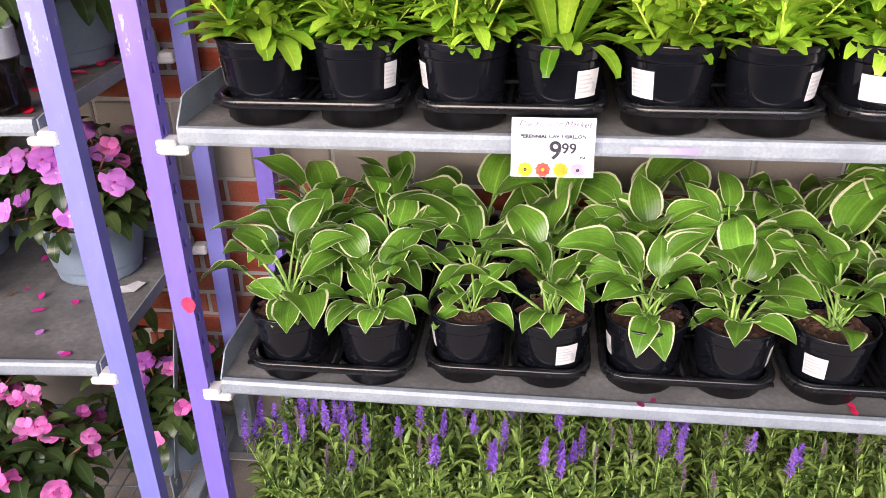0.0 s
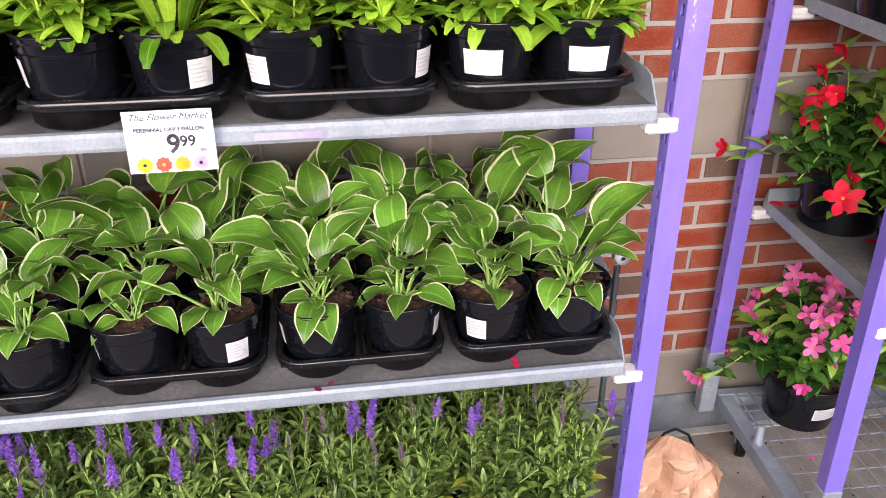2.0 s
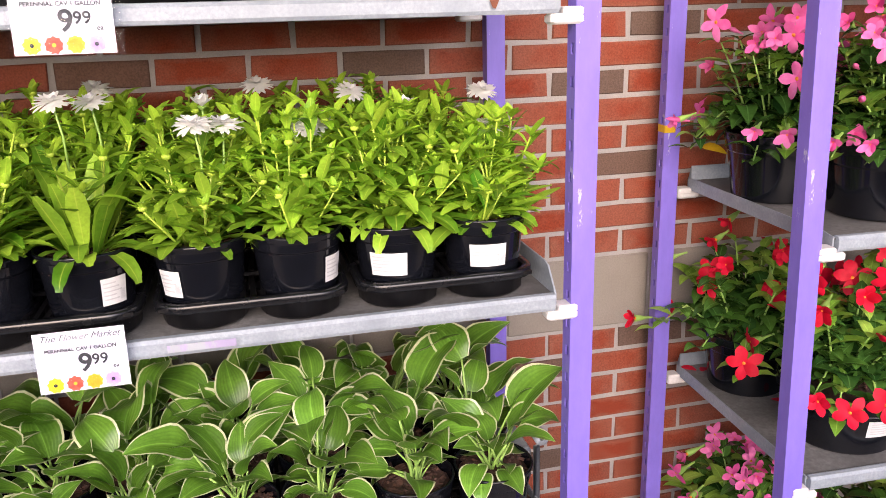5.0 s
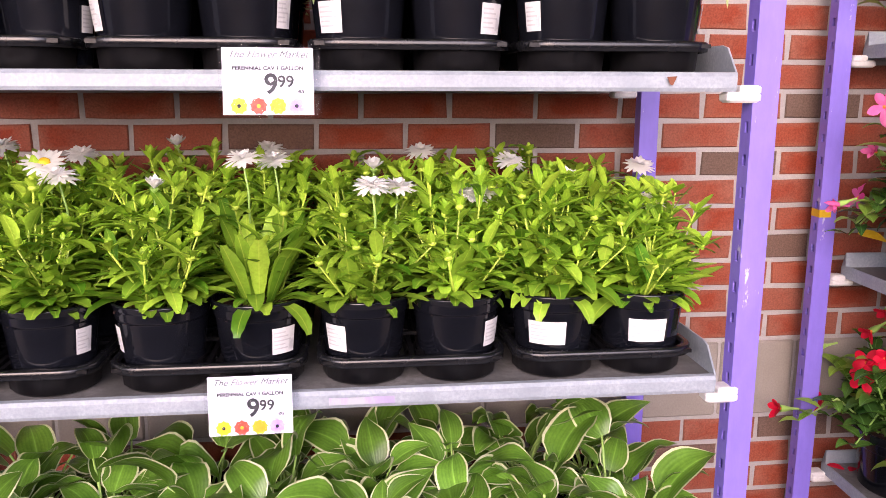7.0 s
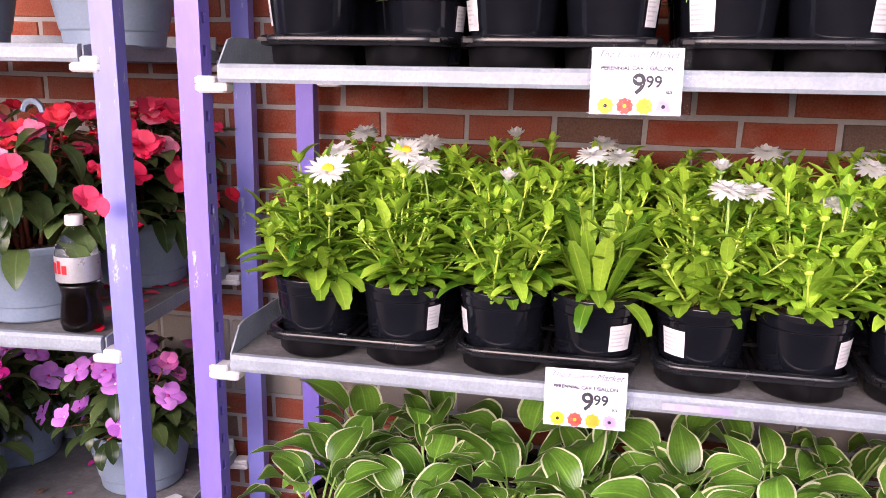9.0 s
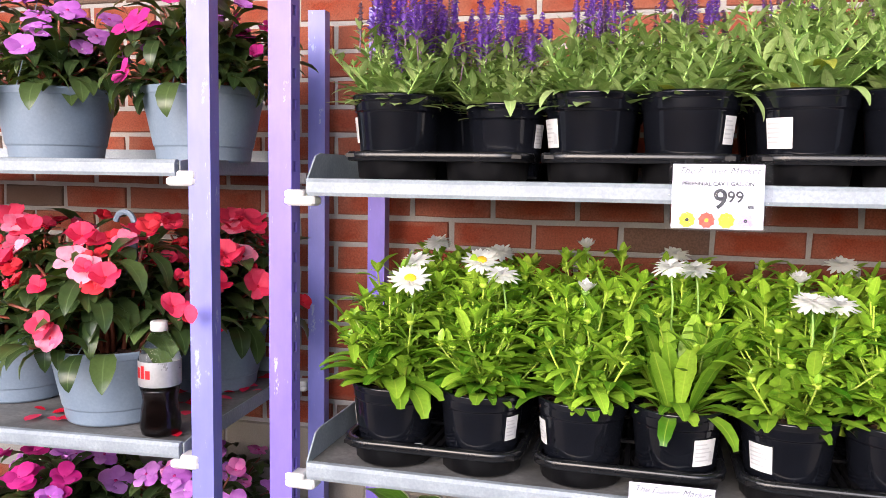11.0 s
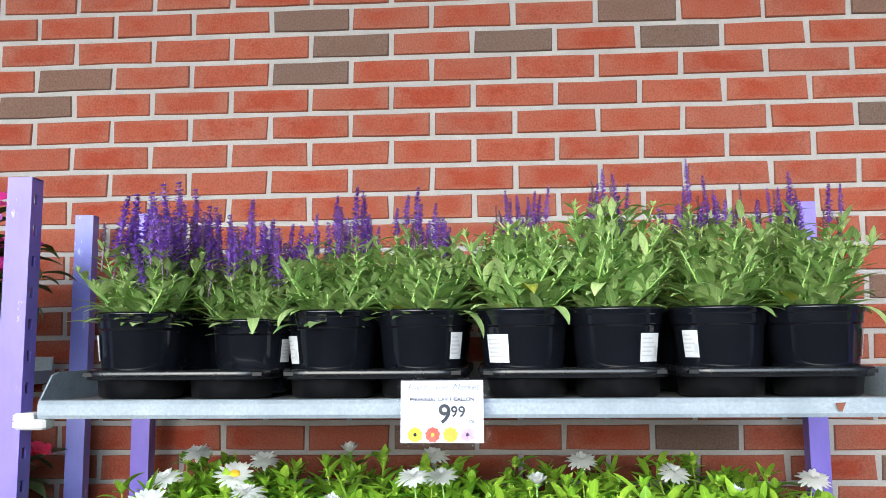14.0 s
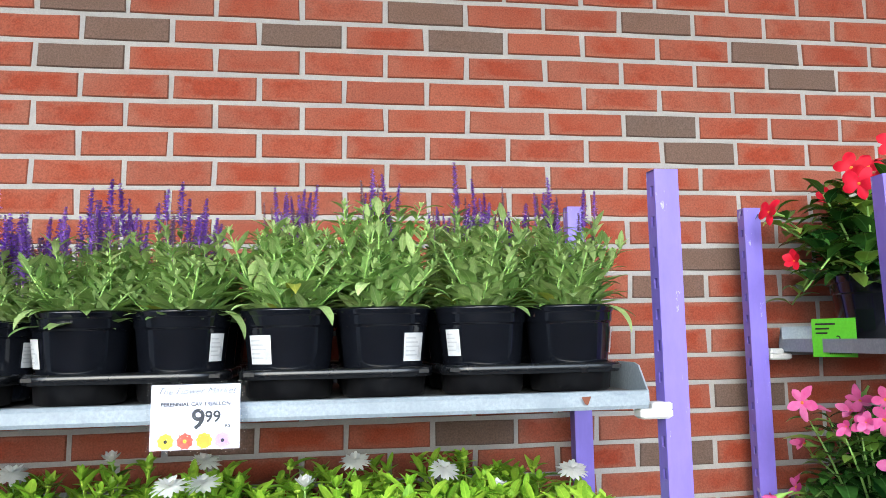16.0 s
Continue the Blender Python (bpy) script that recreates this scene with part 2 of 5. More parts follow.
# unseen wall, added to keep low front light off the lower shelves
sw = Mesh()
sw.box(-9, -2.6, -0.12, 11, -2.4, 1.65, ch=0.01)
tagged(part("blocker_wall_south", sw, PLINTH), "unseen low concrete wall added to block low light from the shelves", "wall", kind="structure")
# unseen overhead slab, added so that less sky light falls on the upper wall
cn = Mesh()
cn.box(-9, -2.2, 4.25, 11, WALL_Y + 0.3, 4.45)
tagged(part("ceiling", cn, plain("blocker_slab", (0.55, 0.54, 0.52), (0.64, 0.63, 0.61), 0.8, 3)), "unseen pale slab added over the store front to cut top light", "ceiling", kind="structure")


def brick_mesh(length, height=CZ - 0.0118, seed=0):
    """A brick's face with slightly uneven, chipped edges, local origin at its middle."""
    r = random.Random(seed)
    h, l, c = height / 2, length / 2, 0.0025
    j = lambda a: r.uniform(-a, a)
    q = Mesh()
    ring0 = [(-l + j(.0019), 0.02, -h + j(.0019)), (j(.001), 0.02, -h + j(.001)), (l + j(.0019), 0.02, -h + j(.0019)), (l + j(.0019), 0.02, h + j(.0019)), (j(.001), 0.02, h + j(.001)), (-l + j(.0019), 0.02, h + j(.0019))]
    ring1 = [(x, 0.0015 + c * 0.5, z) for x, _, z in ring0]
    ring2 = [(x * (1 - c / l), j(0.0006) - 0.001, z * (1 - c / h)) for x, _, z in ring0]
    n = 6
    fs = [(n * k + i, n * k + (i + 1) % n, n * k + n + (i + 1) % n, n * k + n + i) for k in range(2) for i in range(n)]
    fs.append(tuple(range(2 * n, 3 * n)))
    q.corner = [(x / l, z / h) for x, _, z in ring0 + ring1 + ring2]
    q.add(ring0 + ring1 + ring2, fs, 0, None, q.corner)
    return q


def wall_rows():
    """(row, z of the middle) of every brick course."""
    out = []
    for r in range(-24, 32):
        zt = Z0 + CZ * r
        zb = zt - CZ
        if zb < 0.26 or (zt > BAND0 + 0.02 and zb < BAND1 - 0.02) or zt > 4.0:
            continue
        out.append((r, (zt + zb) / 2))
    return out


# ---- trolleys ----
HALF, DEPTH = 0.688, 0.565


def post_mesh(h, slots_left, slots_right):
    """A square tube with rows of slots through its sides; the open channel faces the back."""
    q = Mesh()
    a, d = 0.021, 0.034
    q.box(-a, 0, 0, a, 0.003, h)
    q.box(-a, d - 0.003, 0, -a + 0.012, d, h)
    q.box(a - 0.012, d - 0.003, 0, a, d, h)
    for s, holes in ((-1, slots_left), (1, slots_right)):
        x0, x1 = sorted((s * a, s * (a - 0.003)))
        if not holes:
            q.box(x0, 0.003, 0, x1, d - 0.003, h)
            continue
        q.box(x0, 0.003, 0, x1, 0.009, h)
        q.box(x0, d - 0.014, 0, x1, d - 0.003, h)
        z = 0.0
        while z < h - 0.02:
            q.box(x0, 0.009, z, x1, d - 0.014, min(z + 0.034, h))
            z += 0.052
    q.box(-a, 0.0031, h - 0.003, a, d - 0.0031, h - 0.0005)
    return q


def shelf_parts(rack, z, up=0.046):
    """A steel shelf: sheet, folded front and back lips, raised end flanges and four white clips."""
    q = Mesh()
    y0, y1 = -DEPTH / 2, DEPTH / 2
    q.box(-HALF + 0.004, y0 + 0.004, z - 0.006, HALF - 0.004, y1 - 0.004, z - 0.002)
    for k in (-0.28, 0.28):
        q.box(-HALF + 0.02, k * DEPTH - 0.02, z - 0.022, HALF - 0.02, k * DEPTH + 0.02, z - 0.006)
    sh = part("shelf", q, SHELFTOP, rack, "dusty grey sheet-steel shelf")
    for y, nm in ((y0, "front_lip"), (y1, "back_lip")):
        e = Mesh()
        s = -1 if y < 0 else 1
        prof = [(0, -0.026), (0.010 * s, -0.027), (0.013 * s, -0.021), (0.013 * s, -0.004), (0.009 * s, 0.002), (0.0, 0.003), (-0.006 * s, 0.0)]
        if s > 0:
            prof += [(-0.004, 0.035), (-0.001, 0.035)]
        vs = [(x, y - 0.006 * s + a, z + b) for x in (-HALF + 0.006, HALF - 0.006) for a, b in prof]
        n = len(prof)
        fs = [(i, (i + 1) % n, n + (i + 1) % n, n + i) for i in range(n)] + [tuple(range(n)), tuple(range(2 * n - 1, n - 1, -1))]
        e.add(vs, fs)
        part("lip", e, GALV, sh, "galvanised folded edge with scuffs")
    for s in (-1, 1):
        e = Mesh()
        x = s * (HALF - 0.002)
        prof = [(y0 + 0.004, -0.024), (y0 + 0.004, 0.0), (y0 + 0.04, up * 0.9), (y0 + 0.06, up), (y1 - 0.05, up), (y1 - 0.01, up * 0.65), (y1 - 0.004, -0.024)]
        vs = [(x + dx, yy, z + zz) for dx in (-0.0015, 0.0015) for yy, zz in prof]
        n = len(prof)
        e.add(vs, [tuple(range(n)), tuple(range(2 * n - 1, n - 1, -1))] + [(i, n + i, n + (i + 1) % n, (i + 1) % n) for i in range(n)])
        part("end_flange", e, GALV, sh, "raised galvanised end plate")
        for y in (y0 - 0.012, y1 - 0.026):
            c = Mesh()
            xa, xb = sorted((s * (HALF - 0.022), s * 0.722))
            c.box(xa, y, z - 0.044, xb, y + 0.034, z - 0.0275, ch=0.004)
            xa, xb = sorted((s * 0.6865, s * 0.7215))
            c.box(xa, y + 0.0005, z - 0.0315, xb, y + 0.0335, z - 0.017, ch=0.003)
            part("shelf_clip", c, WHITEPLASTIC, sh, "white plastic shelf clip")
    return sh


def rack_thing(m, shelves, label, paint, base_z=0.19, top=2.125, up=0.046, lean=0.0):
    """A trolley; lean: degrees by which its first front post stands askew in its socket."""
    rack = thing("plant_trolley", m, label, "trolley", "flower trolleys")
    fr = Mesh()
    y0, y1 = -DEPTH / 2, DEPTH / 2
    for y in (y0, y1):
        fr.box(-0.71, y - 0.016, base_z - 0.05, 0.71, y + 0.016, base_z - 0.005, ch=0.003)
    for x in (-0.69, 0.69):
        fr.box(x - 0.02, y0 + 0.016, base_z - 0.05, x + 0.02, y1 - 0.016, base_z - 0.005, ch=0.003)
    part("base_frame", fr, GALV, rack, "galvanised base frame")
    wm = Mesh()
    for i in range(33):
        x = -0.66 + i * 1.32 / 32
        wm.box(x - 0.0015, y0 + 0.01, base_z - 0.004, x + 0.0015, y1 - 0.01, base_z - 0.001)
    for i in range(9):
        y = y0 + 0.03 + i * (DEPTH - 0.06) / 8
        wm.box(-0.67, y - 0.0015, base_z - 0.007, 0.67, y + 0.0015, base_z - 0.004)
    part("wire_deck", wm, GALV, rack, "welded wire mesh deck")
    for sx in (-1, 1):
        for sy in (-1, 1):
            px, py = sx * (0.73 if sy < 0 else 0.75), (y0 - 0.008 if sy < 0 else y1 - 0.03)
            h = top - 0.33 + (0.0 if sy < 0 else 0.025)
            pm = post_mesh(h, sx > 0, sx < 0) if sy < 0 else post_mesh(h, sx < 0, False)
            po = part("post", pm, paint, rack, "", m=pose(px + (0.02 if lean else 0.0), py, 0.33, 0, lean, 0) if sx < 0 and sy < 0 else pose(px, py, 0.33))
            so = Mesh()
            so.box(-0.0235, -0.003, 0.14 - 0.33, 0.0235, 0.037, 0.02, ch=0.003)
            part("socket", so, GALV, po, "galvanised post socket")
            fk = Mesh()
            fk.box(-0.022, -0.022, 0.125, 0.022, 0.022, 0.139, ch=0.002)
            for e in (-1, 1):
                fk.box(e * 0.018 - 0.002, -0.016, 0.045, e * 0.018 + 0.002, 0.016, 0.125)
            fork = part("castor", fk, GALV, rack, "", m=pose(sx * 0.64, py + 0.017 - sy * 0.05, 0, 0, 0, 25 * sx * sy))
            wh = Mesh()
            wh.lathe([(0.001, -0.014), (0.046, -0.014), (0.05, -0.009), (0.05, 0.009), (0.046, 0.014), (0.001, 0.014)], 24, 0, pose(0, 0, 0.0505, 0, 90, 0))
            part("wheel", wh, TRAYPLASTIC, fork, "black castor wheel")
    pg = Mesh()
    pg.lathe([(0.001, 0.0), (0.016, 0.0), (0.016, 0.006), (0.011, 0.008), (0.011, 0.055), (0.008, 0.058), (0.001, 0.058)], 14, 0, pose(-0.69, 0.06, base_z - 0.0055))
    part("steel_peg", pg, GALV, rack, "short steel stacking peg", True)
    for z in shelves:
        shelf_parts(rack, z, up)
    return rack


RY = 1.48
S2, S3, S4, BASE = 0.757, 1.262, 1.755, 0.19
main_rack = rack_thing(pose(0, RY, 0), (S2, S3, S4), "purple-posted steel plant trolley loaded with potted perennials", PURPLE)
L2, L3, L4 = 0.775, 1.270, 1.784
LRACK = pose(-1.636, 1.435, 0, 0, 0, 4.0)
left_rack = rack_thing(LRACK, (L2, L3, L4), "scuffed blue-violet steel trolley holding hanging baskets", BLUISH, up=0.005)
q = Mesh()
q.add([(-0.9815 + dx, 1.460 + dy + 0.155 * k, 0.245 + 0.40 * k) for k in (0, 1) for dx, dy in ((0, -0.010), (0.003, -0.010), (0.003, 0.010), (0, 0.010))], [(3, 2, 1, 0), (4, 5, 6, 7), (0, 1, 5, 4), (1, 2, 6, 5), (2, 3, 7, 6), (3, 0, 4, 7)])
br = part("brace", q, GALV, left_rack, "galvanised flat brace bar", m=LRACK.inverted())
q = Mesh()
q.box(-0.986, 1.435, 0.18, -0.9817, 1.485, 0.262, ch=0.001)
q.lathe([(0.004, 0.0), (0.009, 0.0), (0.009, 0.004), (0.004, 0.004)], 14, 0, pose(-0.9816, 1.46, 0.225, 0, 90, 0))
part("foot_plate", q, GALV, br, "bolted foot plate")
R2, R3, R4 = 0.803, 1.312, 1.825
RRACK = pose(1.935, RY - 0.03, 0, 0, 0, -2.5)
right_rack = rack_thing(RRACK, (R2, R3, R4), "purple steel trolley holding potted mandevilla vines", PURPLE, up=0.006, lean=-1.75)


# ---- pots and trays ----
def crisp(prof, d=0.0011):
    """The profile with points close to each corner, so that the round stays round and the corners stay tight."""
    out = [prof[0]]
    for i in range(1, len(prof)):
        (r0, z0), (r1, z1) = prof[i - 1], prof[i]
        ln = math.hypot(r1 - r0, z1 - z0)
        if ln > 3.5 * d:
            f = d / ln
            out += [(r0 + (r1 - r0) * f, z0 + (z1 - z0) * f), (r1 - (r1 - r0) * f, z1 - (z1 - z0) * f)]
        out.append(prof[i])
    return out


def pot_data(name, r_top, r_bot, h, mat, lip=0.012, step=0.78):
    """A thin-walled nursery pot with a rolled rim and a step below it."""
    q = Mesh()
    rs = r_bot + (r_top - r_bot) * step
    q.lathe(crisp([(0.001, 0.0), (r_bot - 0.004, 0.0), (r_bot, 0.004), (rs - 0.0018, h * step), (rs + 0.0008, h * step + 0.003), (r_top - 0.0012, h - lip), (r_top, h - lip + 0.001),
             (r_top + 0.002, h - 0.003), (r_top + 0.0005, h), (r_top - 0.003, h - 0.001), (r_top - 0.004, h - 0.006), (r_top - 0.007, h - 0.03)]), 40)
    return q.data(name, mat, True)


def soil_data(r, z, seed):
    rr = random.Random(seed)
    q = Mesh()
    n, rings = 22, 6
    vs, fs = [(0, 0, z + 0.008)], []
    for k in range(1, rings + 1):
        for i in range(n):
            a = 2 * math.pi * i / n
            vs.append((r * k / rings * math.cos(a), r * k / rings * math.sin(a), z + rr.uniform(-0.003, 0.007) + (0.004 if k < rings else -0.006)))
    fs += [(0, 1 + i, 1 + (i + 1) % n) for i in range(n)]
    fs += [(1 + (k - 1) * n + i, 1 + k * n + i, 1 + k * n + (i + 1) % n, 1 + (k - 1) * n + (i + 1) % n) for k in range(1, rings) for i in range(n)]
    q.add(vs, fs)
    for _ in range(60):
        a, d = rr.uniform(0, 6.28), r * math.sqrt(rr.uniform(0, 0.9))
        s = rr.uniform(0.0025, 0.006)
        q.box(-s, -s * 0.6, -s * 0.5, s * rr.uniform(1, 2), s * 0.6, s * 0.5, 0, pose(d * math.cos(a), d * math.sin(a), z + 0.008, rr.uniform(-30, 30), rr.uniform(-30, 30), rr.uniform(0, 360)))
    return q.data("soil", SOIL, False)


def label_data(r_at, z0, z1, width, barcode=True):
    """A paper sticker bent round a pot, with rows of unreadable print."""
    q = Mesh()
    ink = Mesh()
    n = 8
    half = width / 2 / r_at(0.5 * (z0 + z1))

    def strip(a0, a1, za, zb, off, mi):
        vs, k = [], max(1, int(n * abs(a1 - a0) / (2 * half)))
        for i in range(k + 1):
            a = a0 + (a1 - a0) * i / k - math.pi / 2
            for z in (za, zb):
                rr = r_at(z) + off
                vs.append((rr * math.cos(a), rr * math.sin(a), z))
        (ink if mi else q).add(vs, [(2 * i, 2 * i + 2, 2 * i + 3, 2 * i + 1) for i in range(k)])
    strip(-half, half, z0, z1, 0.0012, 0)
    h = z1 - z0
    for k in range(5):
        strip(-half * 0.85, half * (0.1 + 0.25 * ((k * 7) % 3)), z1 - h * (0.16 + 0.15 * k) - h * 0.05, z1 - h * (0.16 + 0.15 * k), 0.0018, 1)
    if barcode:
        for k in range(9):
            a = half * (0.45 + 0.05 * k)
            strip(a, a + half * 0.02, z0 + h * 0.12, z0 + h * 0.5, 0.0018, 1)
    return q.data("label", PAPER, True), ink.data("print", FAINT, True)


FAINT = plain("faint_print", (0.50, 0.50, 0.52), (0.55, 0.55, 0.57), 0.6, 40, bump=0.0)
POT_H, POT_R, POT_B = 0.135, 0.0755, 0.060
POT = pot_data("pot", POT_R, POT_B, POT_H, BLACKPLASTIC)
SOILS = [soil_data(POT_R - 0.005, POT_H - 0.022, i) for i in range(3)]
pot_r = lambda z: POT_B + (POT_R - POT_B) * z / POT_H
LABELS = [label_data(pot_r, 0.052, 0.092, 0.062), label_data(pot_r, 0.050, 0.094, 0.040), label_data(pot_r, 0.056, 0.098, 0.028)]


def tray_cup():
    q = Mesh()
    n, prof = 48, [(0.001, 0.002, 0), (POT_B + 0.004, 0.002, 0), (POT_B + 0.007, 0.006, 1), (POT_B + 0.010, TRAY_H - 0.012, 1), (POT_B + 0.0115, TRAY_H - 0.010, 0), (POT_B + 0.0115, TRAY_H - 0.005, 0)]
    vs = [((r + f * 0.0016 * (i % 4 < 1)) * math.cos(2 * math.pi * i / n), (r + f * 0.0016 * (i % 4 < 1)) * math.sin(2 * math.pi * i / n), z) for r, z, f in prof for i in range(n)]
    q.add(vs, [(k * n + i, k * n + (i + 1) % n, k * n + n + (i + 1) % n, k * n + n + i) for k in range(len(prof) - 1) for i in range(n)])
    return q.data("cup", TRAYPLASTIC, True)


def tray_thing(x0, x1, y0, z, rows=3):
    """A shallow two-column carrying tray: rim, cross ribs and two cups in each row."""
    w, d, rz = (x1 - x0) / 2, 0.155 * rows / 2, TRAY_H
    n, c = 8, 0.050
    tray = thing("carry_tray", pose((x0 + x1) / 2, y0 + d, z), "black plastic carrying tray under the nursery pots", "tray", "carrying trays")

    def ring(dx, zz):
        out = []
        for cx, cy, a0 in ((w - c, d - c, 0), (-w + c, d - c, 90), (-w + c, -d + c, 180), (w - c, -d + c, 270)):
            for i in range(n):
                a = radians(a0 + 90 * i / (n - 1))
                out.append((cx + (c - dx) * math.cos(a), cy + (c - dx) * math.sin(a), zz))
        return out
    q = Mesh()
    rs = [ring(0.004, rz - 0.016), ring(0.0, rz - 0.015), ring(-0.001, rz - 0.003), ring(0.002, rz), ring(0.012, rz), ring(0.014, rz - 0.004)]
    k = 4 * n
    q.add([p for r in rs for p in r], [(j * k + i, j * k + (i + 1) % k, j * k + k + (i + 1) % k, j * k + k + i) for j in range(5) for i in range(k)])
    part("rim", q, RIMPLASTIC, tray, "glossy black rim", True)
    for sx in (-0.5, 0.5):
        for r in range(rows):
            part("cup", CUP, None, tray, m=pose(sx * w, (r - (rows - 1) / 2) * 0.155, 0))
    q = Mesh()
    for r in range(rows + 1):
        y = -d + 0.01 + r * (2 * d - 0.02) / rows
        q.box(-w + 0.01, y - 0.004, rz - 0.010, w - 0.01, y + 0.004, rz - 0.004)
    for t in (-0.016, 0.0, 0.016):
        for r in range(rows):
            y = (r - (rows - 1) / 2) * 0.155
            q.box(t - 0.004, y - 0.06, rz - 0.012, t + 0.004, y + 0.06, rz - 0.005)
    part("rib_grid", q, TRAYPLASTIC, tray)
    return tray


TRAY_H = 0.049
RIMPLASTIC = plain("rim_plastic", (0.006, 0.0065, 0.008), (0.013, 0.0135, 0.016), 0.25, 30, bump=0.05, spec=0.5)
CUP = tray_cup()
TRAYS = ((-0.63, -0.312), (-0.296, 0.010), (0.026, 0.334), (0.348, 0.655))
for zs, y0, rows in ((S2, 1.218, 3), (S3, 1.203, 3), (S4, 1.205, 3)):
    for a, b in TRAYS:
        s = 1.02 if zs == S2 else 1.0
        tray_thing(a * s + (0.006 if zs == S2 else 0.0), b * s + (0.006 if zs == S2 else 0.0), y0 - (0.024 if zs == S2 and a == TRAYS[0][0] else 0.0), zs, rows)


# ---- foliage materials ----
def leaf_mat(name, c1, c2, rough=0.42, veins=0.0, through=0.25, back=None, vary=0.35, across=0.0):
    """Leaf tissue: broad tone change, fine mottling, a paler midrib, light passing through."""
    m, t, b = node_mat(name, rough, spec=0.45)
    geo = t.nodes.new("ShaderNodeNewGeometry")
    oi = t.nodes.new("ShaderNodeObjectInfo")
    big = noise_of(t, geo.outputs["Position"], 14.0, 3)
    fine = noise_of(t, geo.outputs["Position"], 190.0, 3)
    isl = geo.outputs["Random Per Island"]
    f = mix(t, 0.5, big, isl)
    col = ramp(t, f, [(0.25, c1), (0.75, c2)])
    col = mix(t, 1.0, col, ramp(t, fine, [(0.3, (0.78,) * 3), (0.65, (1.0,) * 3)]), "MULTIPLY")
    uv = t.nodes.new("ShaderNodeTexCoord").outputs["UV"]
    sep = t.nodes.new("ShaderNodeSeparateXYZ")
    t.links.new(uv, sep.inputs[0])
    ab = nd(t, "ShaderNodeMath")
    ab.operation = "ABSOLUTE"
    t.links.new(sep.outputs[0], ab.inputs[0])
    rib = ramp(t, ab.outputs[0], [(0.0, (1, 1, 1)), (0.1, (0, 0, 0))])
    fac = mix(t, 0.35, (0, 0, 0), rib)
    col = mix(t, fac, col, tuple(min(1, 1.9 * x + 0.05) for x in c2))
    if veins:
        wv = nd(t, "ShaderNodeMath")
        wv.operation = "MULTIPLY"
        t.links.new(ab.outputs[0], wv.inputs[0])
        wv.inputs[1].default_value = veins
        sn = nd(t, "ShaderNodeMath")
        sn.operation = "SINE"
        t.links.new(wv.outputs[0], sn.inputs[0])
        col = mix(t, 1.0, col, ramp(t, sn.outputs[0], [(0.0, (1.0,) * 3), (0.8, (0.86,) * 3)]), "MULTIPLY")
        bump_of(t, b, sn.outputs[0], 0.16, 0.001)
    hsv = t.nodes.new("ShaderNodeHueSaturation")
    k = nd(t, "ShaderNodeMath")
    k.operation = "MULTIPLY_ADD"
    t.links.new(oi.outputs["Random"], k.inputs[0])
    k.inputs[1].default_value, k.inputs[2].default_value = vary, 1.0 - vary / 2
    t.links.new(k.outputs[0], hsv.inputs["Value"])
    t.links.new(col, hsv.inputs["Color"])
    t.links.new(hsv.outputs[0], b.inputs["Base Color"])
    if through:
        tr = t.nodes.new("ShaderNodeBsdfTranslucent")
        t.links.new(mix(t, 0.4, hsv.outputs[0], (0.35, 0.5, 0.02), "MIX"), tr.inputs[0])
        ms = t.nodes.new("ShaderNodeMixShader")
        ms.inputs[0].default_value = through
        out = t.nodes["Material Output"]
        t.links.new(b.outputs[0], ms.inputs[1])
        t.links.new(tr.outputs[0], ms.inputs[2])
        t.links.new(ms.outputs[0], out.inputs[0])
    return m


def petal_mat(name, c1, c2, rough=0.55, through=0.25):
    m, t, b = node_mat(name, rough, spec=0.3)
    geo = t.nodes.new("ShaderNodeNewGeometry")
    oi = t.nodes.new("ShaderNodeObjectInfo")
    f = mix(t, 0.5, noise_of(t, geo.outputs["Position"], 60.0, 4), mix(t, 0.5, oi.outputs["Random"], geo.outputs["Random Per Island"]))
    col = ramp(t, f, [(0.3, c1), (0.7, c2)])
    t.links.new(col, b.inputs["Base Color"])
    tr = t.nodes.new("ShaderNodeBsdfTranslucent")
    t.links.new(col, tr.inputs[0])
    ms = t.nodes.new("ShaderNodeMixShader")
    ms.inputs[0].default_value = through
    t.links.new(b.outputs[0], ms.inputs[1])
    t.links.new(tr.outputs[0], ms.inputs[2])
    t.links.new(ms.outputs[0], t.nodes["Material Output"].inputs[0])
    return m


HOSTA = leaf_mat("hosta_leaf", (0.026, 0.105, 0.014), (0.21, 0.45, 0.045), 0.29, veins=34.0, through=0.18, vary=0.75)
MARGIN = leaf_mat("hosta_margin", (0.66, 0.72, 0.36), (0.86, 0.88, 0.62), 0.4, vary=0.1)
STALK = leaf_mat("pale_stalk", (0.15, 0.30, 0.045), (0.26, 0.42, 0.09), 0.4, through=0.1)
DAISYLEAF = leaf_mat("daisy_leaf", (0.060, 0.22, 0.008), (0.46, 0.74, 0.06), 0.36, through=0.26)
BUD = leaf_mat("flower_bud", (0.25, 0.50, 0.025), (0.44, 0.68, 0.05), 0.42)
SALVIALEAF = leaf_mat("salvia_leaf", (0.20, 0.36, 0.085), (0.60, 0.76, 0.30), 0.38, through=0.25)
# darker copy of salvia_leaf: the bottom deck's shade is put into its colour
SHADEDSALVIA = leaf_mat("shaded_salvia_leaf", (0.016, 0.045, 0.006), (0.36, 0.52, 0.12), 0.42, through=0.12)
YELLOWLEAF = leaf_mat("yellowing_leaf", (0.30, 0.36, 0.04), (0.45, 0.45, 0.07), 0.5)
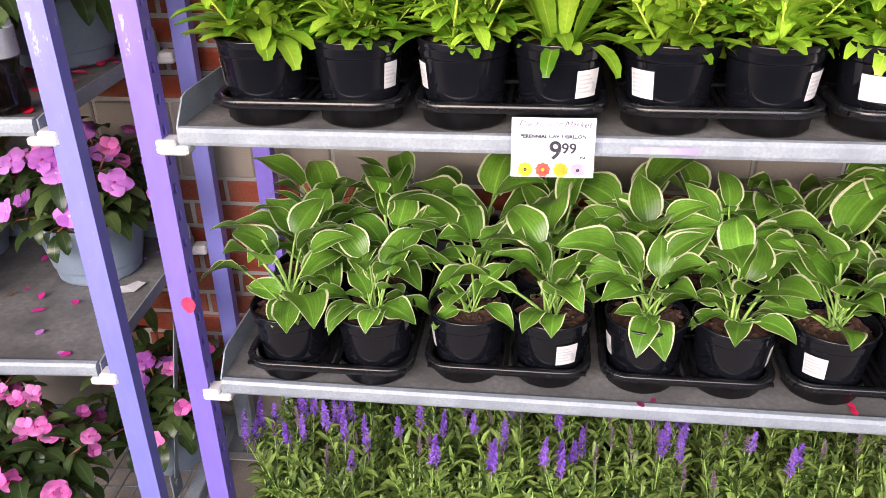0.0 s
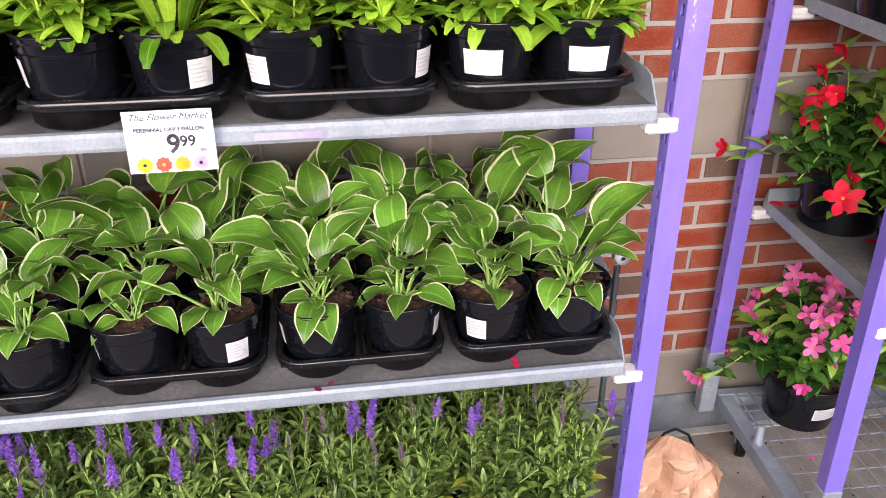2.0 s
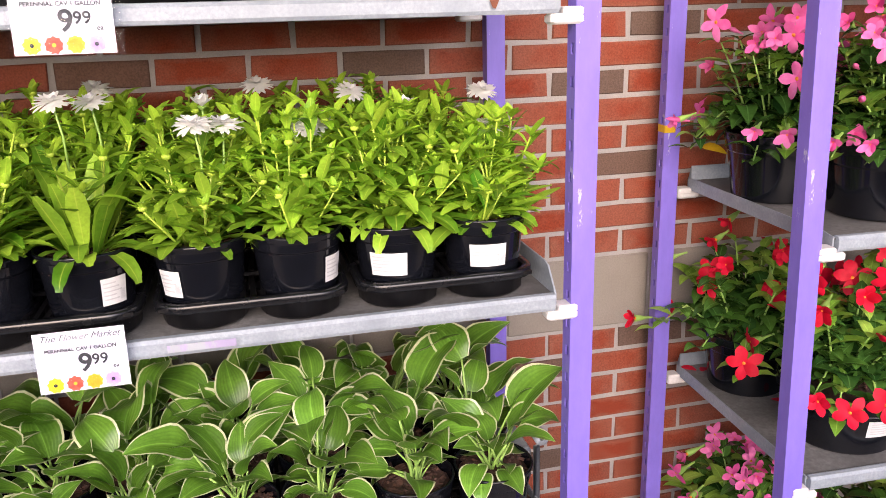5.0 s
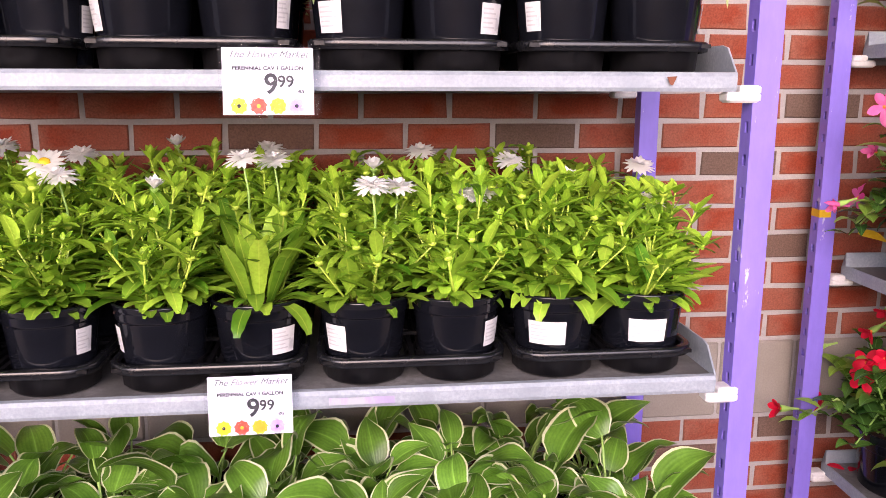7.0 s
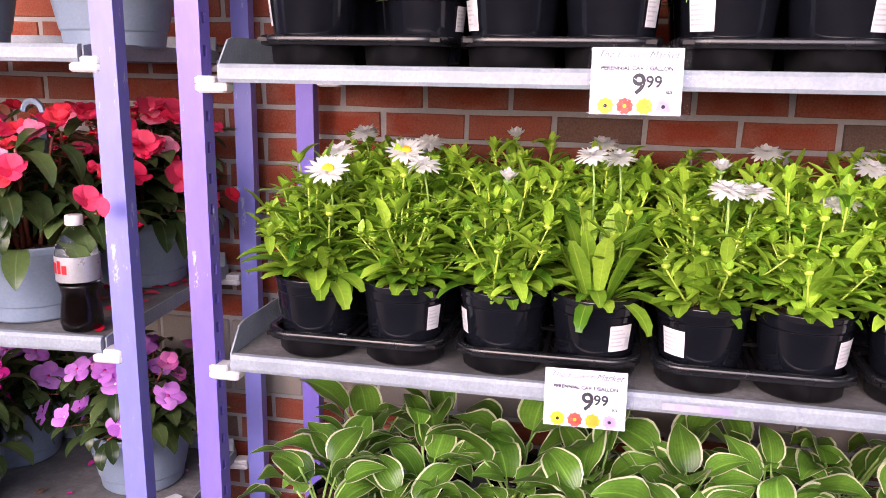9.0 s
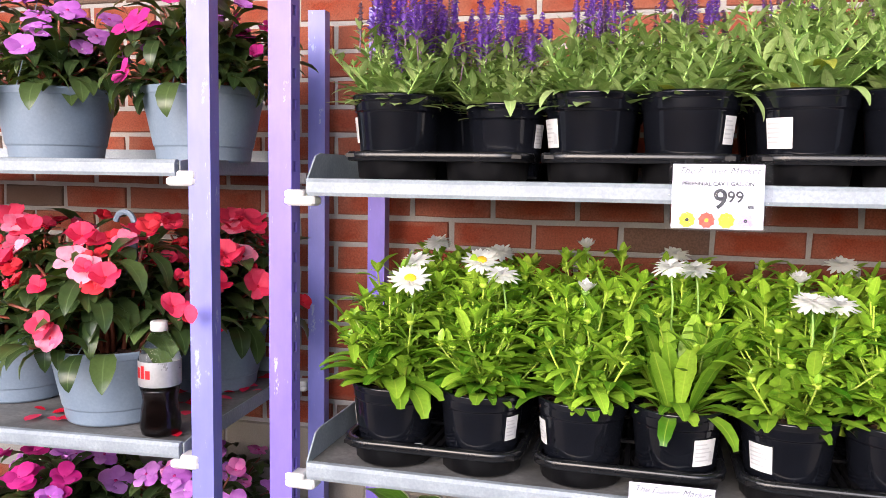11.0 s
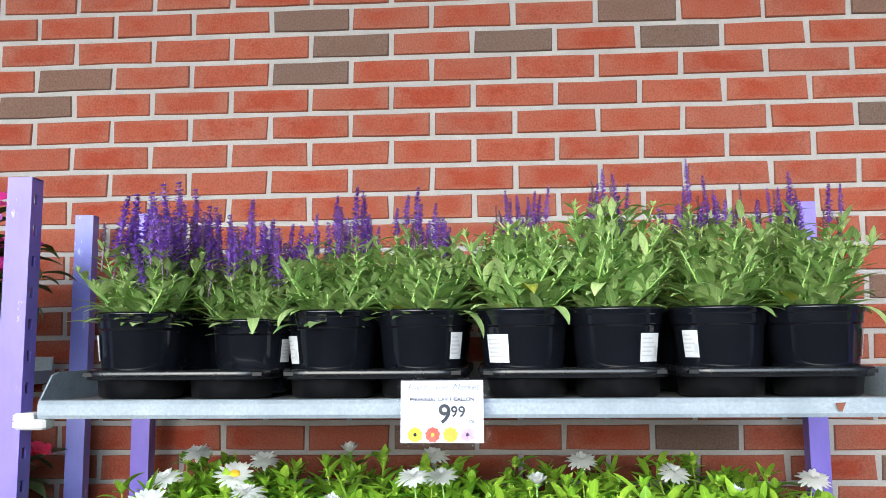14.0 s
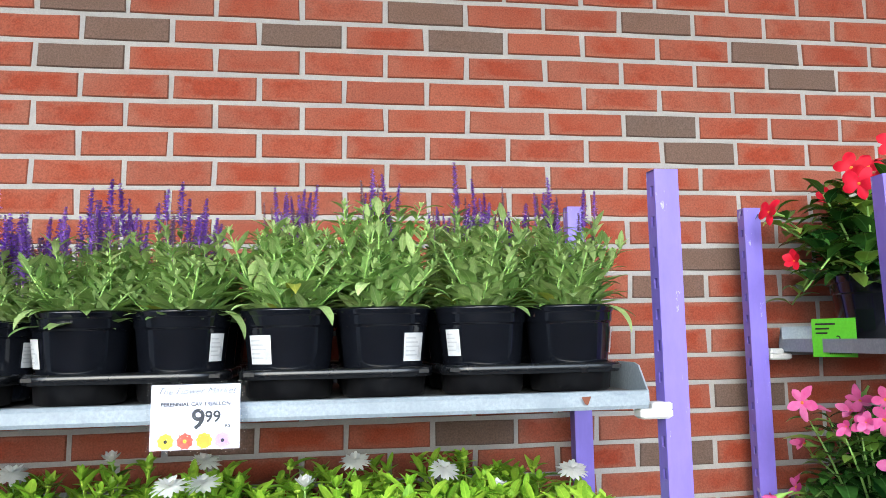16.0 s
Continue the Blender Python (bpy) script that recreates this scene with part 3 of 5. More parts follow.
IMPLEAF = leaf_mat("impatiens_leaf", (0.020, 0.045, 0.014), (0.095, 0.15, 0.045), 0.30, through=0.15)
REDSTEM = leaf_mat("red_stem", (0.16, 0.03, 0.025), (0.24, 0.06, 0.03), 0.4, through=0.0)
VINELEAF = leaf_mat("mandevilla_leaf", (0.016, 0.062, 0.013), (0.08, 0.20, 0.03), 0.2, through=0.08)
VINETIP = leaf_mat("young_mandevilla_leaf", (0.13, 0.30, 0.03), (0.30, 0.48, 0.07), 0.28, through=0.25)
WHITEPETAL = petal_mat("white_petal", (0.88, 0.88, 0.86), (0.94, 0.94, 0.93), 0.55, 0.5)
YELLOWDISC = petal_mat("yellow_disc", (0.80, 0.42, 0.01), (0.90, 0.62, 0.03), through=0.0)
VIOLET = petal_mat("violet_floret", (0.22, 0.075, 0.56), (0.50, 0.26, 0.88), 0.6)
DUSKY = petal_mat("faded_floret", (0.20, 0.10, 0.22), (0.34, 0.24, 0.30), 0.7)
LILAC = petal_mat("lilac_petal", (0.52, 0.13, 0.62), (0.72, 0.30, 0.80))
MAGENTA = petal_mat("magenta_petal", (0.62, 0.02, 0.25), (0.78, 0.06, 0.38))
CORAL = petal_mat("coral_petal", (0.72, 0.012, 0.07), (0.90, 0.09, 0.19))
ROSE = petal_mat("rose_petal", (0.74, 0.12, 0.46), (0.88, 0.33, 0.68))
PINK = petal_mat("pink_petal", (0.78, 0.07, 0.32), (0.90, 0.25, 0.54))
SCARLET = petal_mat("scarlet_petal", (0.52, 0.002, 0.018), (0.74, 0.008, 0.042), 0.6, 0.15)
THROAT = petal_mat("orange_throat", (0.85, 0.25, 0.03), (0.9, 0.4, 0.05), through=0.0)

HEART = lambda s: math.sin(math.pi * min(1, s * 0.97 + 0.03) ** 0.70) ** 0.72 * (1.0 - 0.5 * s ** 4)
OVATE = lambda s: math.sin(math.pi * min(1, s * 0.98 + 0.02) ** 0.72) ** 0.9
LANCE = lambda s: math.sin(math.pi * min(1, s * 0.97 + 0.03) ** 1.15) ** 0.85
SPOON = lambda s: 0.2 + 0.8 * max(0.0, math.sin(math.pi * s ** 1.7)) ** 0.8 if s < 0.97 else 0.45
PADDLE = lambda s: 0.25 + 0.75 * math.sin(math.pi * (0.08 + 0.9 * s) ** 1.35) ** 1.2 if s < 0.99 else 0.1
ROUND = lambda s: math.sin(math.pi * min(1, 0.06 + 0.94 * s) ** 1.25) ** 0.6


def blade(q, m, length, half, shape, pitch=40.0, droop=60.0, fold=0.25, mi=0, n=5, cols=(-1, 0, 1), edge=None, wave=0.0, seed=0.0, teeth=0.0, tip=0.03):
    """A leaf along local +y that rises at pitch degrees and bends down by droop; its sides lift by fold. edge: slot of the outer strips; teeth: how far its margin is notched."""
    vs, uvs, y, z = [], [], 0.0, 0.0
    steps = [1 - (1 - i / n) ** 1.45 for i in range(n + 1)]
    for i, s in enumerate(steps):
        a = radians(pitch - droop * s)
        w = half * max(0.0, shape(s)) if i < n else half * tip
        w *= 1.0 - teeth * (i % 2)
        wz = wave * math.sin(s * 9 + seed)
        for c in cols:
            vs.append((c * w, y - abs(c) * fold * w * math.sin(a), z + abs(c) * fold * w * math.cos(a) + (wz * c * w)))
            uvs.append((c, s))
        ds = (steps[i + 1] - s) if i < n else 0.0
        y += length * ds * math.cos(a)
        z += length * ds * math.sin(a)
    k = len(cols)
    for j in range(k - 1):
        fs = [(i * k + j, i * k + j + 1, i * k + k + j + 1, i * k + k + j) for i in range(n)]
        slot = edge if edge is not None and (j == 0 or j == k - 2) else mi
        q.add(vs, fs, slot, m, uvs) if j == 0 else None
        if j:
            o = len(q.v) - len(vs)
            for f in fs:
                q.f.append([o + x for x in f])
                q.mi.append(slot)
                q.uv.append([uvs[x] for x in f])


def along(yaw, x=0.0, y=0.0, z=0.0, tilt=0.0):
    """A frame whose +y heads to yaw degrees, tilted up."""
    return pose(x, y, z, 0, 0, yaw) @ pose(0, 0, 0, tilt, 0, 0)


def potted(name, x, y, z, label, group, yaw=0.0, pot=None, soil=0, sticker=None, sticker_yaw=0.0, cat="potted plant"):
    p = thing(name, pose(x, y, z, 0, 0, yaw), label, cat, group)
    part("pot", pot or POT, None, p)
    part("soil", SOILS[soil % 3], None, p)
    if sticker is not None:
        lab = part("label", LABELS[sticker][0], None, p, "white paper sticker with faint print", m=pose(0, 0, 0, 0, 0, sticker_yaw - yaw))
        tagged(part("print", LABELS[sticker][1], None, lab), kind="stuff")
    return p


# ---- hostas, middle shelf ----
def hosta_leaf(seed):
    r = random.Random(seed)
    q = Mesh()
    stem, lift = r.uniform(0.05, 0.15), r.uniform(56, 80)
    if seed % 4 == 0:
        stem, lift = r.uniform(0.03, 0.06), r.uniform(35, 55)
    pts, y, z = [], 0.0, 0.0
    for i in range(6):
        pts.append((0, y, z))
        a = radians(lift - 14 * i / 5)
        y += stem / 5 * math.cos(a)
        z += stem / 5 * math.sin(a)
    q.tube(pts, [0.0034, 0.003, 0.0027, 0.0025, 0.0023, 0.002], 5, 2)
    y, z = pts[-1][1], pts[-1][2]
    L = r.uniform(0.090, 0.132)
    W = L * r.uniform(0.29, 0.355)
    if seed % 4 == 0:
        L = r.uniform(0.065, 0.095)
        W = L * r.uniform(0.30, 0.36)
    blade(q, pose(0, y - 0.002, z - 0.001, 0, r.uniform(-22, 22), r.uniform(-18, 18)), L, W, HEART, lift - r.uniform(5, 38), r.uniform(40, 100), r.uniform(0.16, 0.45), 0, 12,
          (-1, -0.88, -0.5, 0, 0.5, 0.88, 1), 1, r.uniform(-0.3, 0.3), seed)
    return q.data("leaf", [HOSTA, MARGIN, STALK], True)


HOSTA_LEAVES = [hosta_leaf(i) for i in range(20)]
rh = random.Random(11)
STICK = {0: None, 1: None, 2: (2, -70), 3: (1, 25), 4: (2, -75), 5: (2, 62), 6: (1, -35), 7: None}
COLS = [a + (b - a) * sx for a, b in TRAYS for sx in (0.25, 0.75)]
for row in range(3):
    for c, x in enumerate(COLS):
        st = STICK[c] if row == 0 else None
        p = potted("potted_hosta", x * 1.02 + 0.009, 1.218 + 0.0775 + 0.155 * row - (0.024 if c < 2 else 0.0), S2 + 0.006, "potted hosta with white-edged green leaves in black nursery pot", "hostas on the trolley shelf", 0, None, c,
                   st[0] if st else None, st[1] if st else 0)
        n = (18 if c != 2 else 11) + rh.randrange(3)
        off = rh.uniform(0, 360)
        big = (rh.uniform(1.0, 1.18) if c != 2 or row else 0.82) * (1.0, 1.1, 1.12)[row]
        for i in range(n):
            yaw = off + 137.5 * i + rh.uniform(-15, 15)
            k = rh.choice((0, 4, 8, 12, 16)) if i % 4 == 3 else rh.randrange(20)
            s = big * rh.uniform(0.78, 1.08) * (0.8 if i > 9 else 1.0)
            part("leaf", HOSTA_LEAVES[k], None, p, m=pose(0.012 * math.cos(yaw), 0.012 * math.sin(yaw), POT_H - 0.016, rh.uniform(-4, 10) if i > 5 else rh.uniform(-14, 2), 0, yaw) @ Matrix.Scale(s, 4))

# ---- shasta daisies, upper middle shelf ----
def daisy_foliage(seed, rosette=False):
    """Long spoon leaves round the foot, upright stems with narrow toothed leaves, a tuft of young leaves at each tip."""
    r = random.Random(seed)
    q = Mesh()
    tips = []
    z0 = POT_H - 0.016
    for i in range(18 if not rosette else 40):
        yaw = 360 / 18 * i + r.uniform(-14, 14)
        L = r.uniform(0.065, 0.12) * (1.3 if rosette and i > 18 else 1)
        up = rosette and i > 18
        blade(q, along(yaw, 0.02 * math.sin(-radians(yaw)), 0.02 * math.cos(radians(yaw)), z0), L * (1.25 if up else 1.0), L * r.uniform(0.115, 0.15), SPOON, r.uniform(62, 88) if up else r.uniform(30, 66),
              r.uniform(0, 35) if up else r.uniform(50, 125), r.uniform(0.15, 0.4), 0, 8, teeth=0.10, tip=0.38)
    for i in range(36 if not rosette else 4):
        yaw, lean = 137.5 * i + r.uniform(-20, 20), r.uniform(2, 14) + 36 * (i % 4) / 3
        h = r.uniform(0.11, 0.20) if i % 4 < 2 else r.uniform(0.08, 0.15)
        d = Vector((math.sin(radians(lean)) * -math.sin(radians(yaw)), math.sin(radians(lean)) * math.cos(radians(yaw)), math.cos(radians(lean))))
        base = Vector((r.uniform(-0.025, 0.025), r.uniform(-0.025, 0.025), z0))
        top = base + d * h + Vector((0, 0, 0.02))
        mid = base + d * h * 0.5 - Vector((d.x, d.y, 0)) * 0.01
        q.tube([base, mid, top], [0.0022, 0.0018, 0.0014], 5, 0)
        m = int(h / 0.0140)
        for k in range(m):
            s = (k + 1) / m
            p = base.lerp(mid, s * 2) if s < 0.5 else mid.lerp(top, s * 2 - 1)
            L = (0.094 - 0.042 * s) * r.uniform(0.75, 1.25)
            blade(q, along(yaw + 137.5 * k + r.uniform(-15, 15), *p), L, L * r.uniform(0.13, 0.175), PADDLE, r.uniform(15, 68), r.uniform(-5, 85), r.uniform(0.15, 0.5), 1 if s > 0.92 else 0, 6, teeth=0.12, tip=0.2)
        for k in range(7):
            L = r.uniform(0.018, 0.032)
            blade(q, along(51 * k + yaw + r.uniform(-12, 12), *top), L, L * 0.2, LANCE, r.uniform(20, 75), r.uniform(-10, 40), 0.4, 1, 4)
        if r.random() < 0.4:
            q.lathe([(0.001, -0.005), (0.0055, -0.003), (0.0068, 0.001), (0.0055, 0.004), (0.001, 0.0055)], 9, 1, Matrix.Translation(top + Vector((0, 0, 0.004))))
        tips.append(top)
    return q.data("foliage", [DAISYLEAF, BUD], True), tips


def daisy_head(seed, kind):
    """White ray petals: 0 a flat ring, 1 a shaggy double head, 2 a half-open cup."""
    r = random.Random(seed)
    q = Mesh()
    layers = {0: ((24, 0.0375, 10, 14), (20, 0.034, 18, 10)), 1: ((22, 0.037, 2, 26), (20, 0.034, 10, 26), (16, 0.027, 24, 20), (12, 0.018, 42, 10)),
              2: ((16, 0.026, 48, 12), (14, 0.024, 60, 8), (10, 0.018, 74, 4))}[kind]
    for j, (n, L, up, bend) in enumerate(layers):
        for i in range(n):
            blade(q, along(360 / n * i + 7 * j + r.uniform(-6, 6), 0, 0, 0.0012 * j), L * r.uniform(0.8, 1.12), 0.0046, SPOON, up + r.uniform(-12, 12), bend + r.uniform(-16, 22), -0.2, 0, 4)
    return q.data("petals", WHITEPETAL, True)


def disc_data():
    q = Mesh()
    q.lathe([(0.0105, 0.0005), (0.010, 0.004), (0.007, 0.0068), (0.003, 0.0075), (0.0004, 0.0072)], 14)
    return q.data("disc", YELLOWDISC, True)


def stalk_data(h):
    q = Mesh()
    q.tube([(0, 0, -h), (0.003, 0.001, -h * 0.5), (0, 0, 0)], [0.0022, 0.002, 0.0016], 5)
    q.lathe([(0.0015, -0.007), (0.0065, -0.002), (0.0075, 0.0)], 10)
    return q.data("flower_stem", STALK, True)


HEADS, DISC, STEM = [[daisy_head(3 * k + i, k) for i in range(3)] for k in range(3)], disc_data(), stalk_data(0.11)
DFOL = [daisy_foliage(20 + i) for i in range(6)] + [daisy_foliage(40, True)]
rd = random.Random(5)
DSTICK = {0: (2, -72), 1: (2, 58), 2: (2, -62), 3: (1, 38), 4: (1, -42), 5: (1, 52), 6: (0, -22), 7: (0, -8)}
# flower heads: place and kind (flat, shaggy, half open)
DFLOWERS = ((-0.50, 1.20, 1.590, 0), (-0.536, 1.36, 1.605, 1), (-0.556, 1.57, 1.622, 1), (-0.423, 1.40, 1.604, 0), (-0.36, 1.27, 1.597, 1), (-0.426, 1.60, 1.604, 1), (-0.22, 1.28, 1.575, 2),
            (-0.246, 1.60, 1.620, 2), (-0.085, 1.30, 1.618, 1), (-0.042, 1.36, 1.610, 1), (-0.072, 1.61, 1.612, 1), (0.126, 1.39, 1.592, 2), (0.118, 1.22, 1.583, 1), (0.160, 1.25, 1.577, 1),
            (0.221, 1.55, 1.610, 1), (0.284, 1.31, 1.555, 1), (0.312, 1.32, 1.560, 1), (0.39, 1.50, 1.594, 1), (0.47, 1.38, 1.572, 2), (0.645, 1.50, 1.584, 1), (0.60, 1.32, 1.540, 1))
for row in range(3):
    for c, x in enumerate(COLS):
        st = DSTICK[c] if row == 0 else None
        yaw = rd.uniform(0, 360)
        py = 1.203 + 0.0775 + 0.155 * row
        fl = [f for f in DFLOWERS if min(range(8), key=lambda i: abs(COLS[i] - f[0])) == c and min(range(3), key=lambda i: abs(1.2925 + 0.155 * i - f[1])) == row]
        p = potted("potted_daisy", x, py, S3 + 0.006, "potted shasta daisy in flower, bright green, black nursery pot" if fl else "leafy green shasta daisy in a black nursery pot", "daisies on the trolley shelf",
                   0, None, c + 1, st[0] if st else None, st[1] if st else 0)
        k = 6 if (c, row) == (3, 0) else rd.randrange(6)
        part("foliage", DFOL[k][0], None, p, m=pose(0, 0, 0, 0, 0, yaw) @ Matrix.Diagonal((1.1, 1.1, rd.uniform(0.94, 1.04) * (1.0 if c < 4 else 0.97 if c < 7 else 0.90), 1)))
        for fx, fy, fz, kind in fl:
            f = part("flower", STEM, None, p, ("white daisy with yellow centre", "shaggy double white daisy", "half-open white daisy")[kind],
                     m=pose(fx - x, fy - py, fz - S3 - 0.004, 26 if kind == 0 else rd.uniform(6, 16) + (8 if fy > 1.45 else 0), rd.uniform(-8, 8), rd.uniform(-10, 10)))
            part("petals", HEADS[kind][rd.randrange(3)], None, f, m=Matrix.Scale(1.0 if kind == 0 else 0.88, 4))
            if kind == 0:
                part("disc", DISC, None, f, "yellow centre", m=Matrix.Translation((0, 0, 0.002)))


# ---- salvias, top shelf and bottom deck ----
def salvia_foliage(seed, n_stems=34, low=False):
    """Upright stems with pairs of narrow leaves, small leaves in their axils, budded tips and a skirt of longer leaves."""
    r = random.Random(seed)
    q = Mesh()
    tips = []
    z0 = POT_H - 0.016
    for i in range(n_stems):
        yaw, lean = 137.5 * i + r.uniform(-20, 20), r.uniform(2, 10) + 38 * (i % 4) / 3
        h = r.uniform(0.12, 0.18) if i % 4 < 2 else r.uniform(0.09, 0.15)
        d = Vector((math.sin(radians(lean)) * -math.sin(radians(yaw)), math.sin(radians(lean)) * math.cos(radians(yaw)), math.cos(radians(lean))))
        base = Vector((r.uniform(-0.03, 0.03), r.uniform(-0.03, 0.03), z0))
        top = base + d * h + Vector((0, 0, 0.015))
        q.tube([base, base.lerp(top, 0.5) + Vector((r.uniform(-0.006, 0.006), r.uniform(-0.006, 0.006), 0)), top], [0.0018, 0.0014, 0.001], 4, 1)
        m = int(h / 0.0128)
        for k in range(m):
            s = (k + 0.6) / m
            p = base.lerp(top, s)
            L = (0.064 - 0.030 * s) * r.uniform(0.75, 1.25) * (0.8 if low else 0.9)
            for side in (0, 180):
                blade(q, along(yaw + 90 * k + side + r.uniform(-18, 18), *p), L, L * r.uniform(0.115, 0.155), LANCE, r.uniform(25, 66), r.uniform(0, 60), r.uniform(0.1, 0.4), 0, 5, teeth=0.06)
                if r.random() < 0.6:
                    blade(q, along(yaw + 90 * k + side + r.choice((-35, 35)), *p), L * r.uniform(0.35, 0.55), L * 0.055, LANCE, r.uniform(50, 76), 20, 0.3, 0, 3)
        for k in range(6):
            blade(q, along(60 * k + yaw, *top), r.uniform(0.009, 0.018), 0.0022, LANCE, r.uniform(45, 82), 10, 0.4, 0, 3)
        tips.append((top, d))
    for i in range(22):
        L = r.uniform(0.05, 0.09)
        a = radians(36 * i + r.uniform(-15, 15))
        blade(q, along(math.degrees(a), -0.03 * math.sin(a), 0.03 * math.cos(a), z0 + r.uniform(0, 0.05)), L, L * r.uniform(0.11, 0.15), LANCE, r.uniform(35, 70), r.uniform(50, 115), 0.25, 2 if i % 11 == 5 else 0, 6, teeth=0.08)
    return q.data("foliage", [SHADEDSALVIA if low else SALVIALEAF, STALK, YELLOWLEAF], True), tips


def spike_data(seed, length, full=1.0, mat=VIOLET):
    """An upright flower spike: separate whorls of small lipped florets on a stem, thinning to the tip."""
    r = random.Random(seed)
    q = Mesh()
    bend = r.uniform(-0.006, 0.006)
    q.tube([(0, 0, -0.03), (0.001, 0, 0), (bend, 0.002, length)], [0.0014, 0.0015, 0.0007], 4, 1)
    n = int(length / 0.0046)
    for i in range(n):
        s = i / n
        w = (0.0120 * (1 - s) ** 0.6 + 0.0025) * full * (1.0 if i % 2 else 0.72)
        for k in range(8):
            yaw = 45 * k + 25 * i + r.uniform(-15, 15)
            m = along(yaw, bend * s * s, 0, s * length)
            blade(q, m, w * r.uniform(0.7, 1.3), 0.0024, ROUND, r.uniform(-5, 60), 45, 0.4, 0 if r.random() < 0.88 else 2, 2)
    return q.data("flower_spike", [mat, DUSKY, DUSKY], True)


SPIKES = [spike_data(i, 0.06 + 0.014 * i) for i in range(4)]
THIN = [spike_data(10 + i, 0.045 + 0.012 * i, 0.55, DUSKY) for i in range(3)]
SFOL = [salvia_foliage(60 + i) for i in range(5)]
DROOP = []
for i in range(3):
    q = Mesh()
    blade(q, Matrix.Identity(4), 0.085 + 0.014 * i, 0.0115, LANCE, 38 - 12 * i, 118, 0.2, 0, 9, teeth=0.08)
    DROOP.append(q.data("drooping_leaf", SALVIALEAF, True))
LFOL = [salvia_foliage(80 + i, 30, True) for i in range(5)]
rs = random.Random(8)
SSTICK = {0: (2, -62), 1: (2, 70), 2: (1, -58), 3: (2, 55), 4: (1, -38), 5: (1, 40), 6: (2, -52), 7: (2, 68)}
BLOOM = [(15, 1.25), (11, 1.12), (8, 0.85), (9, 0.8), (9, 0.62), (8, 0.68), (10, 0.66), (10, 0.7)]
HANG = {1: (14,), 2: (-38,), 3: (58,), 4: (36,), 7: (40,)}
for row in range(3):
    for c, x in enumerate(COLS):
        st = SSTICK[c] if row == 0 else None
        k = rs.randrange(5)
        tall = (0.82 if c < 4 else 0.94) * rs.uniform(0.95, 1.06)
        yaw = rs.uniform(0, 360)
        y = 1.205 + 0.0775 + 0.155 * row + (0.05 if (c, row) == (1, 0) else 0)
        x += 0.022 if (c, row) == (1, 0) else (-0.03 if (c, row) == (1, 1) else 0.0)
        p = potted("potted_salvia", x, y, S4 + 0.006, "potted violet salvia with upright flower spikes, black pot" if c < 4 else "tall green salvia with few violet spikes, black pot", "salvias on the top shelf",
                   0, None, c + 2, st[0] if st else None, st[1] if st else 0)
        p.matrix_basis = p.matrix_basis @ Matrix.Scale(1.03 if (c, row) != (1, 0) else 0.94, 4)
        sc = pose(0, 0, 0, 0, 0, yaw) @ Matrix.Diagonal((1.15, 1.15, tall, 1))
        part("foliage", SFOL[k][0], None, p, m=sc)
        for a in HANG.get(c, ()) if row == 0 else ():
            part("drooping_leaf", DROOP[rs.randrange(3)], None, p, m=along(180 + a, 0.045 * math.sin(radians(a)), -0.045 * math.cos(radians(a)), POT_H - 0.012))
        tips = SFOL[k][1][:]
        tips.sort(key=lambda q: (q[0].x ** 2 + q[0].y ** 2) * (0.3 if c < 2 else 1.0) - 0.02 * q[0].z + rs.uniform(0, 0.003))
        n, size = BLOOM[c]
        for i, (tp, d) in enumerate(tips[:n + 2]):
            me = SPIKES[rs.randrange(4)] if i < n * (0.9 if c < 3 else 0.6) else THIN[rs.randrange(3)]
            turn = Vector((0, 0, 1)).rotation_difference((d + Vector((0, 0, 1.2))).normalized()).to_matrix().to_4x4()
            part("flower_spike", me, None, p, m=Matrix.Translation((sc @ tp) + Vector((0, 0, 0.012 if c > 1 else -0.005))) @ turn @ Matrix.Scale(size * rs.uniform(0.8, 1.15), 4))
for row in range(4):
    for c in range(9):
        x, y = -0.60 + 0.15 * c, 1.255 + 0.145 * row
        k = rs.randrange(5)
        yaw = rs.uniform(0, 360)
        p = potted("potted_salvia", x, y, BASE + 0.002, "salvia with narrow green leaves and violet spikes on the low deck", "salvias on the bottom deck", 0, None, c)
        sc = pose(0, 0, 0, 0, 0, yaw) @ Matrix.Diagonal((1.1, 1.1, 1.4, 1))
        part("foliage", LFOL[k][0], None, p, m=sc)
        tips = LFOL[k][1][:]
        rs.shuffle(tips)
        tips.sort(key=lambda q: -q[0].z // 0.03)
        n = rs.randrange(4, 9) if c < 6 else rs.randrange(1, 4)
        for i, (tp, d) in enumerate(tips[:n + 3]):
            me = SPIKES[rs.randrange(3)] if i < n else THIN[rs.randrange(3)]
            turn = Vector((0, 0, 1)).rotation_difference((d * 0.6 + Vector((0, 0, 1.0))).normalized()).to_matrix().to_4x4()
            part("flower_spike", me, None, p, m=Matrix.Translation((sc @ tp) - Vector((0, 0, 0.005))) @ turn @ Matrix.Scale(rs.uniform(0.8, 1.0), 4))


# ---- hanging baskets of impatiens on the side trolley ----
GPOT_H = 0.15
GPOT = pot_data("pot", 0.122, 0.094, GPOT_H, GREYPLASTIC, 0.016, 0.2)
GSOIL = soil_data(0.114, GPOT_H - 0.02, 9)


